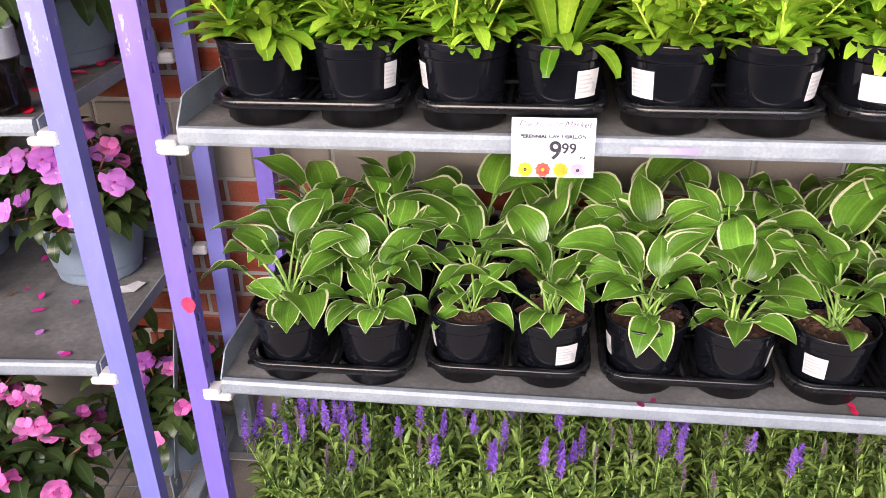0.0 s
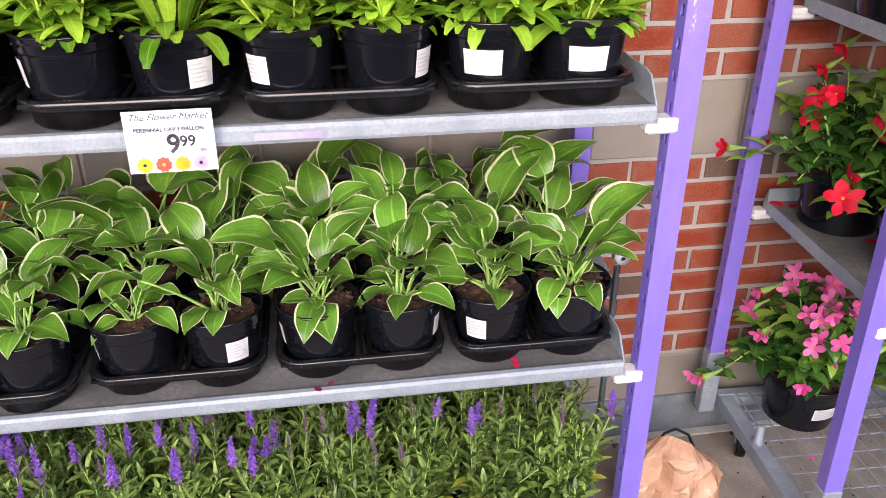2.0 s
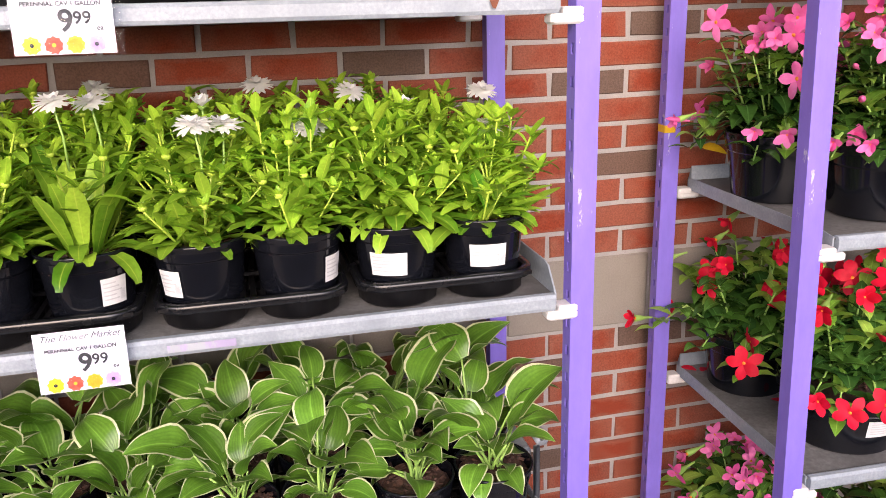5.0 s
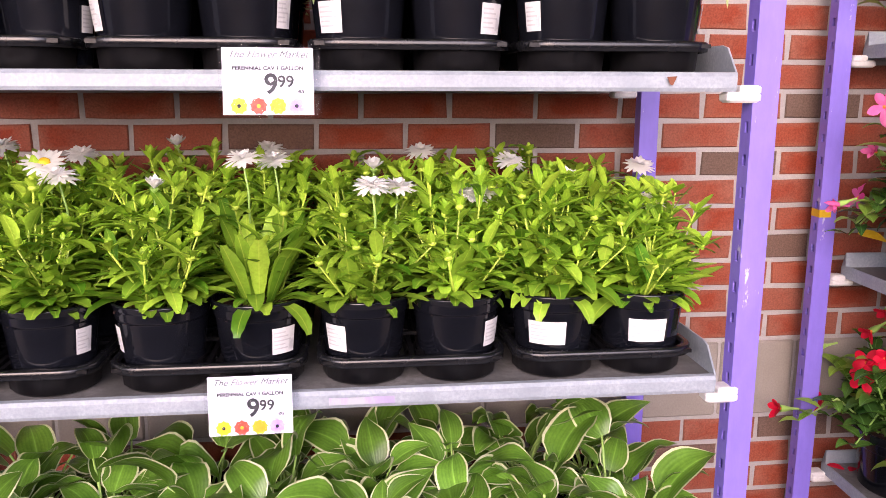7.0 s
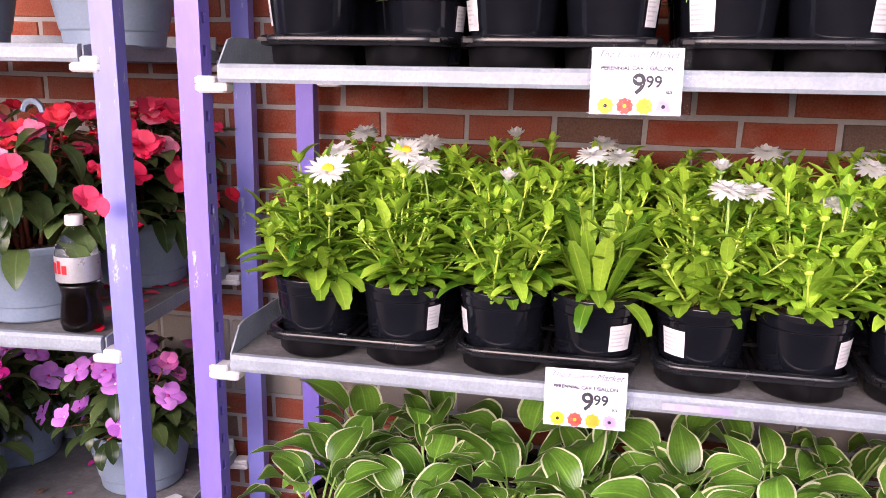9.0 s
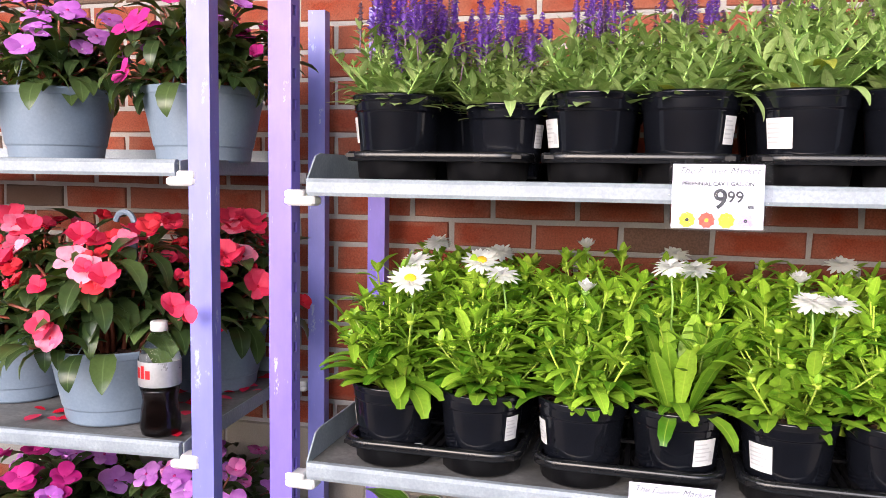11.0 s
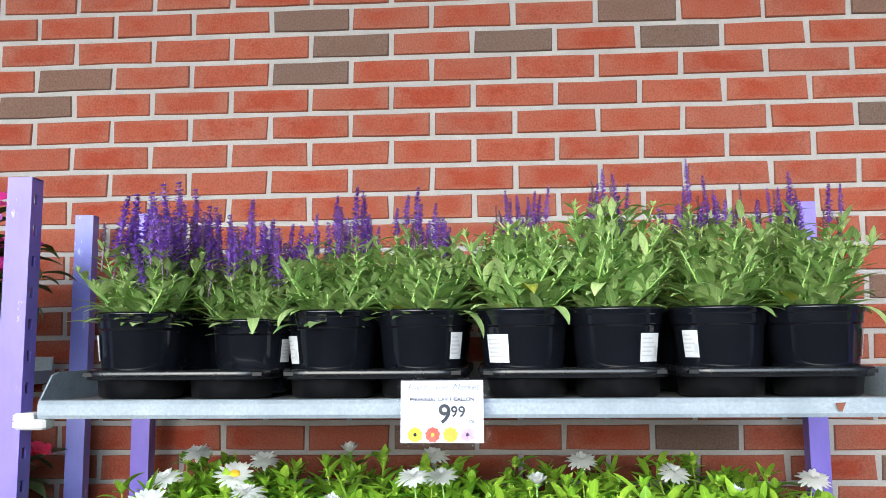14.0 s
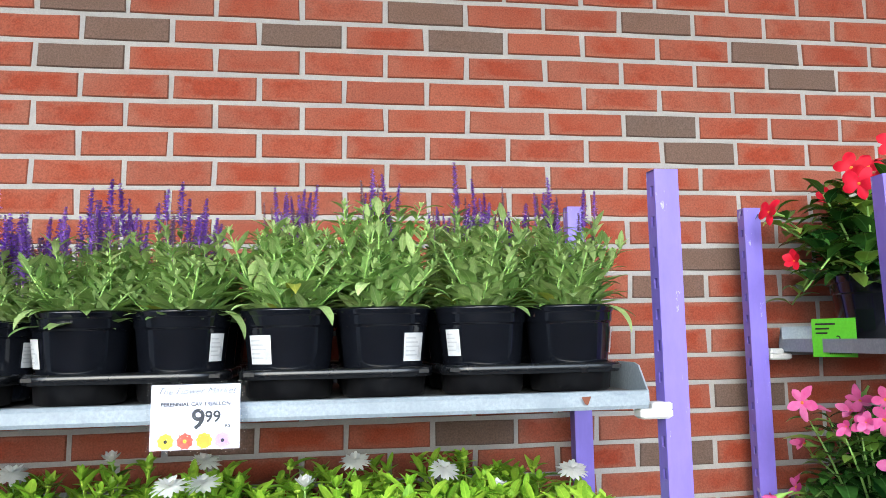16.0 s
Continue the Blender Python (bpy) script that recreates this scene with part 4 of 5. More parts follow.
def impatiens_foliage(seed, spread=1.0):
    r = random.Random(seed)
    q = Mesh()
    tips = []
    z0 = GPOT_H - 0.015
    for i in range(34):
        yaw, lean = 137.5 * i + r.uniform(-15, 15), r.uniform(2, 12) + 62 * (i % 6) / 5
        h = r.uniform(0.10, 0.17) * (1.0 if i % 6 < 3 else 0.95)
        a, e = radians(yaw), radians(lean)
        d = Vector((-math.sin(e) * math.sin(a), math.sin(e) * math.cos(a), math.cos(e)))
        base = Vector((-0.05 * math.sin(a) * r.random(), 0.05 * math.cos(a) * r.random(), z0))
        top = base + d * h * spread + Vector((0, 0, 0.01 - 0.02 * (lean > 50)))
        q.tube([base, base.lerp(top, 0.5) + Vector((0, 0, 0.012)), top], [0.004, 0.0032, 0.002], 5, 1)
        for k in range(10):
            s = 0.3 + 0.7 * (k + 1) / 10
            p = base.lerp(top, s)
            L = r.uniform(0.055, 0.10)
            blade(q, along(yaw + 137.5 * k + r.uniform(-20, 20), *p), L, L * r.uniform(0.15, 0.21), LANCE, r.uniform(-15, 50), r.uniform(40, 115), 0.28, 0, 5)
        tips.append((top, yaw))
    for i in range(12):
        L = r.uniform(0.07, 0.10)
        yaw = 30 * i + r.uniform(-12, 12)
        blade(q, along(yaw, -0.105 * math.sin(radians(yaw)), 0.105 * math.cos(radians(yaw)), z0 + 0.01), L, L * 0.19, LANCE, r.uniform(0, 30), r.uniform(90, 140), 0.2, 0, 6)
    return q.data("foliage", [IMPLEAF, REDSTEM], True), tips


def open_flower(name, seed, mat, size, throat=None, tube=0.0, cup=15.0, broad=0.5):
    """Five broad overlapping petals, a throat and, where long, a funnel tube; the flower faces local +z."""
    r = random.Random(seed)
    q = Mesh()
    for i in range(5):
        m = along(72 * i + r.uniform(-8, 8), 0, 0, 0.0006 * i)
        blade(q, m, size * r.uniform(0.82, 1.15), size * broad * r.uniform(0.88, 1.12), PADDLE if tube else ROUND, cup + r.uniform(-16, 16), r.uniform(5, 60), r.uniform(-0.25, 0.1), 0, 5, (-1, -0.5, 0, 0.5, 1), None, r.uniform(-0.3, 0.3), seed + i)
    q.lathe([(0.0035, -0.002), (0.004, 0.002), (0.002, 0.0035), (0.0003, 0.004)], 8, 1)
    if tube:
        q.lathe([(0.0025, -tube), (0.0035, -tube * 0.6), (0.0075, -tube * 0.3), (0.009, 0.0)], 10, 2)
    return q.data(name, [mat, throat or mat, STALK], True)


HOTPINK = petal_mat("hot_pink_petal", (0.86, 0.12, 0.26), (0.94, 0.42, 0.54))
DEEPRED = petal_mat("deep_coral_petal", (0.62, 0.015, 0.035), (0.78, 0.05, 0.07))
IMP = [impatiens_foliage(100 + i) for i in range(4)]
FLOW = {"lilac": [open_flower("flower", 1, LILAC, 0.033, MAGENTA), open_flower("flower", 2, LILAC, 0.028, WHITEPETAL, 0, 40)],
        "magenta": [open_flower("flower", 3, MAGENTA, 0.032), open_flower("flower", 4, MAGENTA, 0.02, None, 0, 60)],
        "coral": [open_flower("flower", 5, CORAL, 0.033, SCARLET, 0, 32), open_flower("flower", 6, CORAL, 0.022, SCARLET, 0, 55), open_flower("flower", 9, HOTPINK, 0.031, SCARLET, 0, 30), open_flower("flower", 10, DEEPRED, 0.025, SCARLET, 0, 45), open_flower("flower", 12, CORAL, 0.016, SCARLET, 0, 70)],
        "rose": [open_flower("flower", 7, ROSE, 0.028, MAGENTA), open_flower("flower", 8, ROSE, 0.024, MAGENTA, 0, 45)]}


def hook_parts(p, z, lean=0.0):
    """Three wires to a ring of plastic and a flat hook above a basket."""
    for i in range(3):
        a = radians(120 * i + 30)
        q = Mesh()
        q.tube([(0.115 * math.cos(a), 0.115 * math.sin(a), GPOT_H - 0.01), (0.05 * math.cos(a) + lean * 0.6, 0.05 * math.sin(a), GPOT_H + z * 0.55), (lean, 0, GPOT_H + z)], 0.0013, 4)
        part("hanger_wire", q, GREYPLASTIC, p)
    q = Mesh()
    pts = [(lean, 0, GPOT_H + z - 0.005), (lean - 0.002, 0, GPOT_H + z + 0.04)]
    pts += [(lean - 0.02 + 0.021 * math.cos(radians(t)), 0, GPOT_H + z + 0.07 + 0.024 * math.sin(radians(t))) for t in range(-30, 190, 20)]
    q.tube(pts, [0.008, 0.0085] + [0.006] * (len(pts) - 2), 6)
    part("hanger_hook", q, GREYPLASTIC, p, "grey plastic hanging hook")


ri = random.Random(21)


def basket(x, y, z, colours, n, label, k, hook=0.0, lean=0.0, grow=1.12):
    p = thing("hanging_basket", pose(x, y, z, 0, 0, 0), label, "flower basket", "hanging baskets")
    part("pot", GPOT, None, p)
    part("soil", GSOIL, None, p)
    yaw = ri.uniform(0, 360)
    rot = pose(0, 0, 0, 0, 0, yaw) @ Matrix.Diagonal((grow, grow, grow, 1)) @ Matrix.Translation((0, 0, 0.12 * (1 / grow - 1)))
    part("foliage", IMP[k % 4][0], None, p, m=rot)
    tips = IMP[k % 4][1]
    for i in range(n):
        tp, ty = tips[(i * 5 + k) % len(tips)]
        q = rot @ (tp + Vector((ri.uniform(-0.03, 0.03), ri.uniform(-0.03, 0.03), ri.uniform(0.0, 0.03)))) + Vector((0.01, -0.025, 0.005))
        out = math.degrees(math.atan2(q.y, q.x))
        c = ri.choice(colours)
        face = Vector((q.x, q.y - 0.10, 0.10 + max(0, q.z - GPOT_H))).normalized()
        turn = face.to_track_quat("Z", "Y").to_matrix().to_4x4()
        part("flower", ri.choice(FLOW[c]), None, p, c + " impatiens flower", m=Matrix.Translation(q) @ turn @ pose(0, 0, 0, 0, 0, ri.uniform(0, 72)) @ Matrix.Scale(ri.uniform(0.85, 1.25), 4))
    if hook:
        hook_parts(p, hook, lean)
    return p


basket(-1.025, 1.44, L4, ("magenta", "magenta", "lilac"), 26, "grey hanging basket of magenta impatiens on the steel shelf", 0, 0.30)
basket(-1.37, 1.42, L4, ("lilac", "lilac", "lilac", "magenta"), 30, "grey hanging basket of lilac impatiens on the steel shelf", 1, 0.31, 0.0)
basket(-1.165, 1.325, L3, ("coral",), 64, "grey hanging basket crowded with coral-red impatiens", 2, 0.17, 0.05, 1.3)
basket(-1.46, 1.40, L3, ("coral",), 56, "grey hanging basket of coral-red impatiens, leaves drooping", 3, 0, 0, 1.3)
basket(-1.10, 1.60, L3, ("coral",), 54, "coral-red impatiens basket standing near the wall", 0, 0, 0, 1.3)
basket(-1.125, 1.58, L2, ("lilac", "lilac", "lilac", "rose"), 32, "grey basket of lilac-pink impatiens on the middle shelf", 1)
basket(-1.47, 1.36, L2, ("magenta", "lilac", "magenta"), 30, "grey basket of mixed magenta and lilac impatiens", 2)
basket(-1.50, 1.62, L2, ("magenta", "lilac"), 16, "impatiens basket close to the wall, purple flowers", 3)
basket(-1.27, 1.32, BASE, ("rose",), 34, "basket of rose-pink impatiens on the wire deck", 0)
basket(-1.06, 1.60, BASE, ("rose", "lilac"), 14, "pink impatiens basket at the deck's wall side", 3)
basket(-1.55, 1.50, BASE, ("rose",), 18, "rose-pink impatiens basket on the wire deck", 2)

# ---- mandevilla vines on the other trolley ----
MPOT_H = 0.15
MPOT = pot_data("pot", 0.115, 0.092, MPOT_H, BLACKPLASTIC, 0.02, 0.7)
WPOT = pot_data("pot", 0.140, 0.112, 0.135, BLACKPLASTIC, 0.03, 0.7)
MSOIL = soil_data(0.107, MPOT_H - 0.025, 12)
MLABEL = label_data(lambda z: 0.092 + 0.153 * z, 0.05, 0.09, 0.075)


def vine_foliage(seed):
    r = random.Random(seed)
    q = Mesh()
    tips = []
    z0 = MPOT_H - 0.02
    for i in range(32):
        yaw = 137.5 * i + r.uniform(-15, 15)
        lean = r.uniform(0, 15) + 62 * (i % 5) / 4
        h = r.uniform(0.12, 0.20)
        a, e = radians(yaw), radians(lean)
        d = Vector((-math.sin(e) * math.sin(a), math.sin(e) * math.cos(a), math.cos(e)))
        base = Vector((-0.06 * math.sin(a) * r.random(), 0.06 * math.cos(a) * r.random(), z0))
        mid = base + d * h * 0.55 + Vector((0, 0, 0.03))
        top = base + d * h + Vector((0, 0, 0.03 - 0.10 * (lean > 60)))
        q.tube([base, mid, top], [0.003, 0.0025, 0.0016], 5, 1)
        for k in range(7):
            s = (k + 1) / 7
            p = base.lerp(mid, s * 2) if s < 0.5 else mid.lerp(top, s * 2 - 1)
            L = r.uniform(0.06, 0.098) * (1.15 - 0.45 * s)
            for side in (0, 180):
                blade(q, along(yaw + 90 * (k % 2) + side + r.uniform(-25, 25), *p), L, L * r.uniform(0.23, 0.30), OVATE, r.uniform(5, 55), r.uniform(30, 90), 0.25, 2 if s > 0.7 and i % 2 else 0, 5)
        tips.append((top, d))
    return q.data("foliage", [VINELEAF, STALK, VINETIP], True), tips


VINES = [vine_foliage(140 + i) for i in range(4)]
TRUMPET = {"pink": [open_flower("flower", 31, PINK, 0.036, THROAT, 0.055, 18, 0.27), open_flower("flower", 32, PINK, 0.032, THROAT, 0.055, 50, 0.27)],
           "scarlet": [open_flower("flower", 33, SCARLET, 0.036, THROAT, 0.055, 20, 0.33), open_flower("flower", 34, SCARLET, 0.031, THROAT, 0.055, 50, 0.33)]}


def vine_bud(mat):
    q = Mesh()
    q.lathe([(0.002, -0.03), (0.003, -0.01), (0.006, 0.008), (0.004, 0.022), (0.0006, 0.034)], 8)
    return q.data("flower_bud", mat, True)


VBUD = {"pink": vine_bud(PINK), "scarlet": vine_bud(SCARLET)}


def vine_pot(x, y, z, colour, n, label, k, wide=False, sticker=None, grow=1.02):
    p = thing("potted_mandevilla", pose(x, y, z), label, "potted plant", "potted mandevillas")
    part("pot", WPOT if wide else MPOT, None, p)
    part("soil", MSOIL, None, p, m=Matrix.Diagonal((1.2, 1.2, 0.9, 1)) if wide else None)
    if sticker is not None:
        lab = part("label", MLABEL[0], None, p, "white barcode sticker", m=pose(0, 0, 0, 0, 0, sticker) @ (Matrix.Diagonal((1.22, 1.22, 1, 1)) if wide else Matrix.Identity(4)))
        tagged(part("print", MLABEL[1], None, lab), kind="stuff")
    rot = pose(0, 0, 0, 0, 0, ri.uniform(0, 360)) @ Matrix.Translation((0, 0, 0.125)) @ Matrix.Scale(grow, 4) @ Matrix.Translation((0, 0, -0.125))
    part("foliage", VINES[k % 4][0], None, p, m=rot)
    for i in range(n):
        tp, d = VINES[k % 4][1][(i * 3 + k) % 32]
        q = rot @ (tp + d * 0.03) + Vector((ri.uniform(-0.03, 0.015), ri.uniform(-0.05, 0.0), ri.uniform(-0.01, 0.03)))
        q.z = max(q.z, 0.175 if z > 0.5 else 0.06)
        face = Vector((q.x - 0.08, q.y - 0.14, 0.05)).normalized() if i % 3 else Vector((q.x - 0.1, q.y - 0.1, -0.08)).normalized()
        turn = face.to_track_quat("Z", "Y").to_matrix().to_4x4()
        me = VBUD[colour] if i % 6 == 5 else ri.choice(TRUMPET[colour])
        part("flower", me, None, p, colour + " trumpet flower", m=Matrix.Translation(q) @ turn @ pose(0, 0, 0, 0, 0, ri.uniform(0, 72)) @ Matrix.Scale(ri.uniform(0.85, 1.15), 4))
    return p


vine_pot(1.415, 1.64, BASE, "pink", 46, "pink-flowered mandevilla in a black pot on the wire deck", 0, False, 8, 1.12)
vine_pot(1.74, 1.42, BASE, "pink", 24, "leafy pink mandevilla in a black pot, wire deck", 1, False, None, 1.22)
vine_pot(1.43, 1.345, R2, "scarlet", 24, "scarlet mandevilla in a wide black pot with barcode sticker", 2, True, 4)
vine_pot(1.375, 1.62, R2, "scarlet", 20, "scarlet mandevilla in a black pot near the wall", 3)
vine_pot(1.75, 1.50, R2, "scarlet", 21, "scarlet mandevilla further along the steel shelf", 0)
vine_pot(1.345, 1.535, R3, "pink", 36, "pink mandevilla in a black pot, upper shelf", 1, False, 60)
vine_pot(1.445, 1.335, R3, "pink", 27, "pink mandevilla in a black pot at the shelf edge", 2, False, 70, 1.0)
vine_pot(1.76, 1.50, R3, "pink", 21, "pink mandevilla further along the upper shelf", 3)
vine_pot(1.43, 1.60, R4, "scarlet", 15, "scarlet mandevilla trailing over the top shelf", 0, False, None, 1.15)
vine_pot(1.74, 1.45, R4, "scarlet", 21, "scarlet mandevilla on the top shelf", 1)

# ---- price signs in clear sleeves ----
def text_mesh(name, body, size, shear=0.0, mat=INK, bold=0.0, align="CENTER"):
    cu = bpy.data.curves.new(name, "FONT")
    cu.body, cu.size, cu.shear, cu.align_x, cu.offset = body, size, shear, align, bold
    cu.resolution_u = 3
    tmp = bpy.data.objects.new(name, cu)
    me = bpy.data.meshes.new_from_object(tmp)
    bpy.data.objects.remove(tmp)
    me.name = name
    me.materials.clear()
    me.materials.append(mat)
    return me


SLEEVE, st_, sb = node_mat("clear_sleeve", 0.08)
sb.inputs["Transmission Weight"].default_value, sb.inputs["IOR"].default_value = 1.0, 1.05
sb.inputs["Base Color"].default_value = (0.97, 0.97, 0.98, 1)
BOARDS, bt, bb = node_mat("whitewashed_board_print", 0.45)
bv = coords(bt, (3, 1, 60))
bt.links.new(ramp(bt, noise_of(bt, bv, 6.0, 4), [(0.36, (0.30, 0.29, 0.37)), (0.43, (0.53, 0.52, 0.59)), (0.6, (0.60, 0.59, 0.65))]), bb.inputs["Base Color"])
GREYINK = plain("grey_ink", (0.03, 0.03, 0.035), (0.05, 0.05, 0.055), 0.6, 40, bump=0)
BLOSSOM = [petal_mat(n, a, b, through=0) for n, a, b in (("print_yellow", (0.85, 0.62, 0.01), (0.9, 0.72, 0.02)), ("print_red", (0.62, 0.05, 0.03), (0.75, 0.10, 0.06)),
                                                        ("print_orange", (0.88, 0.28, 0.01), (0.92, 0.36, 0.02)), ("print_lilac", (0.42, 0.22, 0.66), (0.55, 0.32, 0.78)))]


def price_sign(x, y, z, tilt, yaw):
    s = thing("price_sign", pose(x, y, z, tilt, 0, yaw), "white paper price sign in a clear plastic sleeve", "price sign", "price signs")
    w, h = 0.063, 0.0465
    q = Mesh()
    q.box(-w, -0.0004, -h, w, 0.0, h)
    part("paper", q, BOARDS, s, "whitewashed-board printed price card")
    q = Mesh()
    q.box(-w - 0.005, -0.0048, -h - 0.005, w + 0.011, -0.0045, h + 0.004)
    q.box(-w - 0.005, 0.0004, -h - 0.005, w + 0.011, 0.0007, h + 0.004)
    sl = part("sleeve", q, SLEEVE, s, "clear plastic sleeve")
    sl.visible_shadow = False
    for body, size, px, pz, sh, mt, bo, nm in (("The Flower Market", 0.0142, 0.0, 0.0325, 0.45, GREYINK, 0.0, "heading"), ("PERENNIAL CAV 1 GALLON", 0.0080, 0.0, 0.0155, 0, INK, 0.0003, "product_line"),
                                              ("9", 0.040, 0.004, -0.0170, 0, INK, 0.0009, "price_figure"), ("99", 0.023, 0.0245, -0.0080, 0, INK, 0.0005, "price_figure"), ("ea", 0.0095, 0.0455, -0.0165, 0, INK, 0.0002, "unit_text")):
        part(nm, text_mesh(nm, body, size, sh, mt, bo), None, s, m=pose(px, -0.0014, pz, 90, 0, 0))
    for i, (mt, px) in enumerate(zip(BLOSSOM, (-0.041, -0.014, 0.013, 0.039))):
        q = Mesh()
        for k in range(9):
            a = 40 * k
            blade(q, along(a), 0.0122, 0.0046, ROUND, 0, 0, 0.0, 0, 3)
        q.lathe([(0.0028, 0.0002), (0.0003, 0.0003)], 10, 1)
        part("printed_flower", q, [mt, INK if i % 3 == 0 else BLOSSOM[2]], s, m=pose(px, -0.0013, -0.0345, 90, 0, 0))
    return s


price_sign(-0.027, 1.160, 1.741, -6, 0)
price_sign(-0.073, 1.168, 1.256, -4, 1)

# ---- soda bottle on the side trolley ----
COLA = plain("dark_cola", (0.002, 0.0012, 0.001), (0.004, 0.002, 0.0015), 0.05, 20, bump=0)
PET, pt_, pb = node_mat("clear_bottle_plastic", 0.02)
pb.inputs["Transmission Weight"].default_value, pb.inputs["IOR"].default_value = 1.0, 1.18
pb.inputs["Base Color"].default_value = (0.93, 0.94, 0.95, 1)
SILVER = plain("silver_label", (0.50, 0.51, 0.53), (0.60, 0.61, 0.63), 0.3, 30, metal=0.4, bump=0)
REDINK = plain("red_ink", (0.62, 0.01, 0.015), (0.70, 0.02, 0.02), 0.5, 30, bump=0)
bo = thing("soda_bottle", pose(-1.003, 1.240, L3, 0, 0, -20) @ Matrix.Diagonal((1.12, 1.12, 1.0, 1)), "half-full plastic cola bottle with silver label and white cap", "bottle")
q = Mesh()
q.lathe([(0.001, 0.006), (0.022, 0.0), (0.031, 0.005), (0.034, 0.02), (0.031, 0.05), (0.0285, 0.068), (0.031, 0.085), (0.0345, 0.10), (0.0345, 0.145), (0.030, 0.165), (0.018, 0.188), (0.0125, 0.198), (0.0125, 0.206)], 28)
part("bottle_body", q, PET, bo, "clear ribbed plastic bottle", True).visible_shadow = False
q = Mesh()
q.lathe([(0.001, 0.008), (0.021, 0.003), (0.030, 0.007), (0.0328, 0.02), (0.0298, 0.05), (0.0273, 0.068), (0.0298, 0.085), (0.0325, 0.092), (0.001, 0.0925)], 28)
part("cola", q, COLA, bo, "dark cola filling the lower half", True)
q = Mesh()
q.lathe([(0.0350, 0.098), (0.0352, 0.1), (0.0352, 0.143), (0.0350, 0.145)], 28)
lb = part("wrap_label", q, SILVER, bo, "silver wrap label with red print", True)
q = Mesh()
for a0, wd, z0, z1 in ((-112, 16, 0.114, 0.134), (-92, 12, 0.114, 0.138), (-76, 14, 0.114, 0.130)):
    n = 5
    vs = [(0.0356 * math.cos(radians(a0 + wd * i / n)), 0.0356 * math.sin(radians(a0 + wd * i / n)), zz) for i in range(n + 1) for zz in (z0, z1)]
    q.add(vs, [(2 * i, 2 * i + 2, 2 * i + 3, 2 * i + 1) for i in range(n)])
part("label_print", q, REDINK, lb, "red lettering shapes")
q = Mesh()
q.lathe([(0.0005, 0.217), (0.0125, 0.217), (0.0142, 0.2155), (0.0145, 0.2), (0.0135, 0.1985), (0.0125, 0.1985)], 24)
part("cap", q, WHITEPLASTIC, bo, "white screw cap", True)

# ---- bag, tags, rod and litter ----
KRAFT, kt, kb = node_mat("brown_bag_film", 0.22)
kv = coords(kt)
kt.links.new(ramp(kt, noise_of(kt, kv, 14.0, 5), [(0.3, (0.50, 0.26, 0.145)), (0.7, (0.78, 0.50, 0.34))]), kb.inputs["Base Color"])
bump_of(kt, kb, noise_of(kt, kv, 26.0, 5, 0.7), 0.6, 0.008)
q = Mesh()
n, rings = 36, 22
vs = []
for k in range(rings):
    s = k / (rings - 1)
    rad = 0.122 * (0.80 + 0.5 * s - 0.62 * s * s) if s < 0.88 else 0.122 * (0.77 - 3.2 * (s - 0.88))
    for i in range(n):
        a = 2 * math.pi * i / n
        v = Vector((math.cos(a) * 1.6, math.sin(a) * 1.6, s * 2.6))
        crease = abs(noise.noise(v * 1.3)) * 0.55 + abs(noise.noise(v * 3.1)) * 0.22 + abs(noise.noise(v * 7.0)) * 0.08
        cr = rad * (1.18 - crease * (0.35 + 0.65 * s))
        vs.append((1.15 * cr * math.cos(a), cr * math.sin(a), s * 0.245 * (1 + (0.26 * math.cos(a + 2.2) + 0.07 * noise.noise(v * 1.2)) * s) + 0.002))
q.add(vs, [(k * n + i, k * n + (i + 1) % n, k * n + n + (i + 1) % n, k * n + n + i) for k in range(rings - 1) for i in range(n)] + [tuple(range(n - 1, -1, -1))])
bag = part("carrier_bag", q, KRAFT, None, "", False)
bag.matrix_basis = pose(0.985, 1.50, 0)
q = Mesh()
q.tube([(0.075, 0.03, 0.20), (0.06, 0.045, 0.235), (0.03, 0.06, 0.245), (0.0, 0.06, 0.235), (-0.02, 0.05, 0.215)], 0.004, 5)
part("handle", q, TRAYPLASTIC, bag, "dark twisted cord handle", True)
tagged(bag, "crumpled brown plastic bag slumped on the pavement", "bag")

LIME = plain("lime_card", (0.16, 0.62, 0.02), (0.20, 0.70, 0.04), 0.5, 30, bump=0)
tg = thing("shelf_tag", pose(1.262, 1.545, 1.833, 0, 0, -72), "lime green shelf tag with black print", "tag")
q = Mesh()
q.box(-0.055, -0.0008, -0.042, 0.055, 0.0, 0.042)
part("card", q, LIME, tg)
part("figure", text_mesh("figure", "3", 0.030, 0, INK), None, tg, m=pose(0.012, -0.0012, -0.016, 90, 0, 0))
q = Mesh()
for px, pz, wd in ((-0.045, 0.028, 0.05), (-0.045, 0.018, 0.035), (-0.045, 0.008, 0.03)):
    q.box(px, -0.0012, pz, px + wd, -0.0009, pz + 0.004)
for k in range(11):
    q.box(-0.012 + 0.005 * k, -0.0012, -0.036, -0.0095 + 0.005 * k, -0.0009, -0.022)
part("print_bars", q, INK, tg, "black bars of small print")

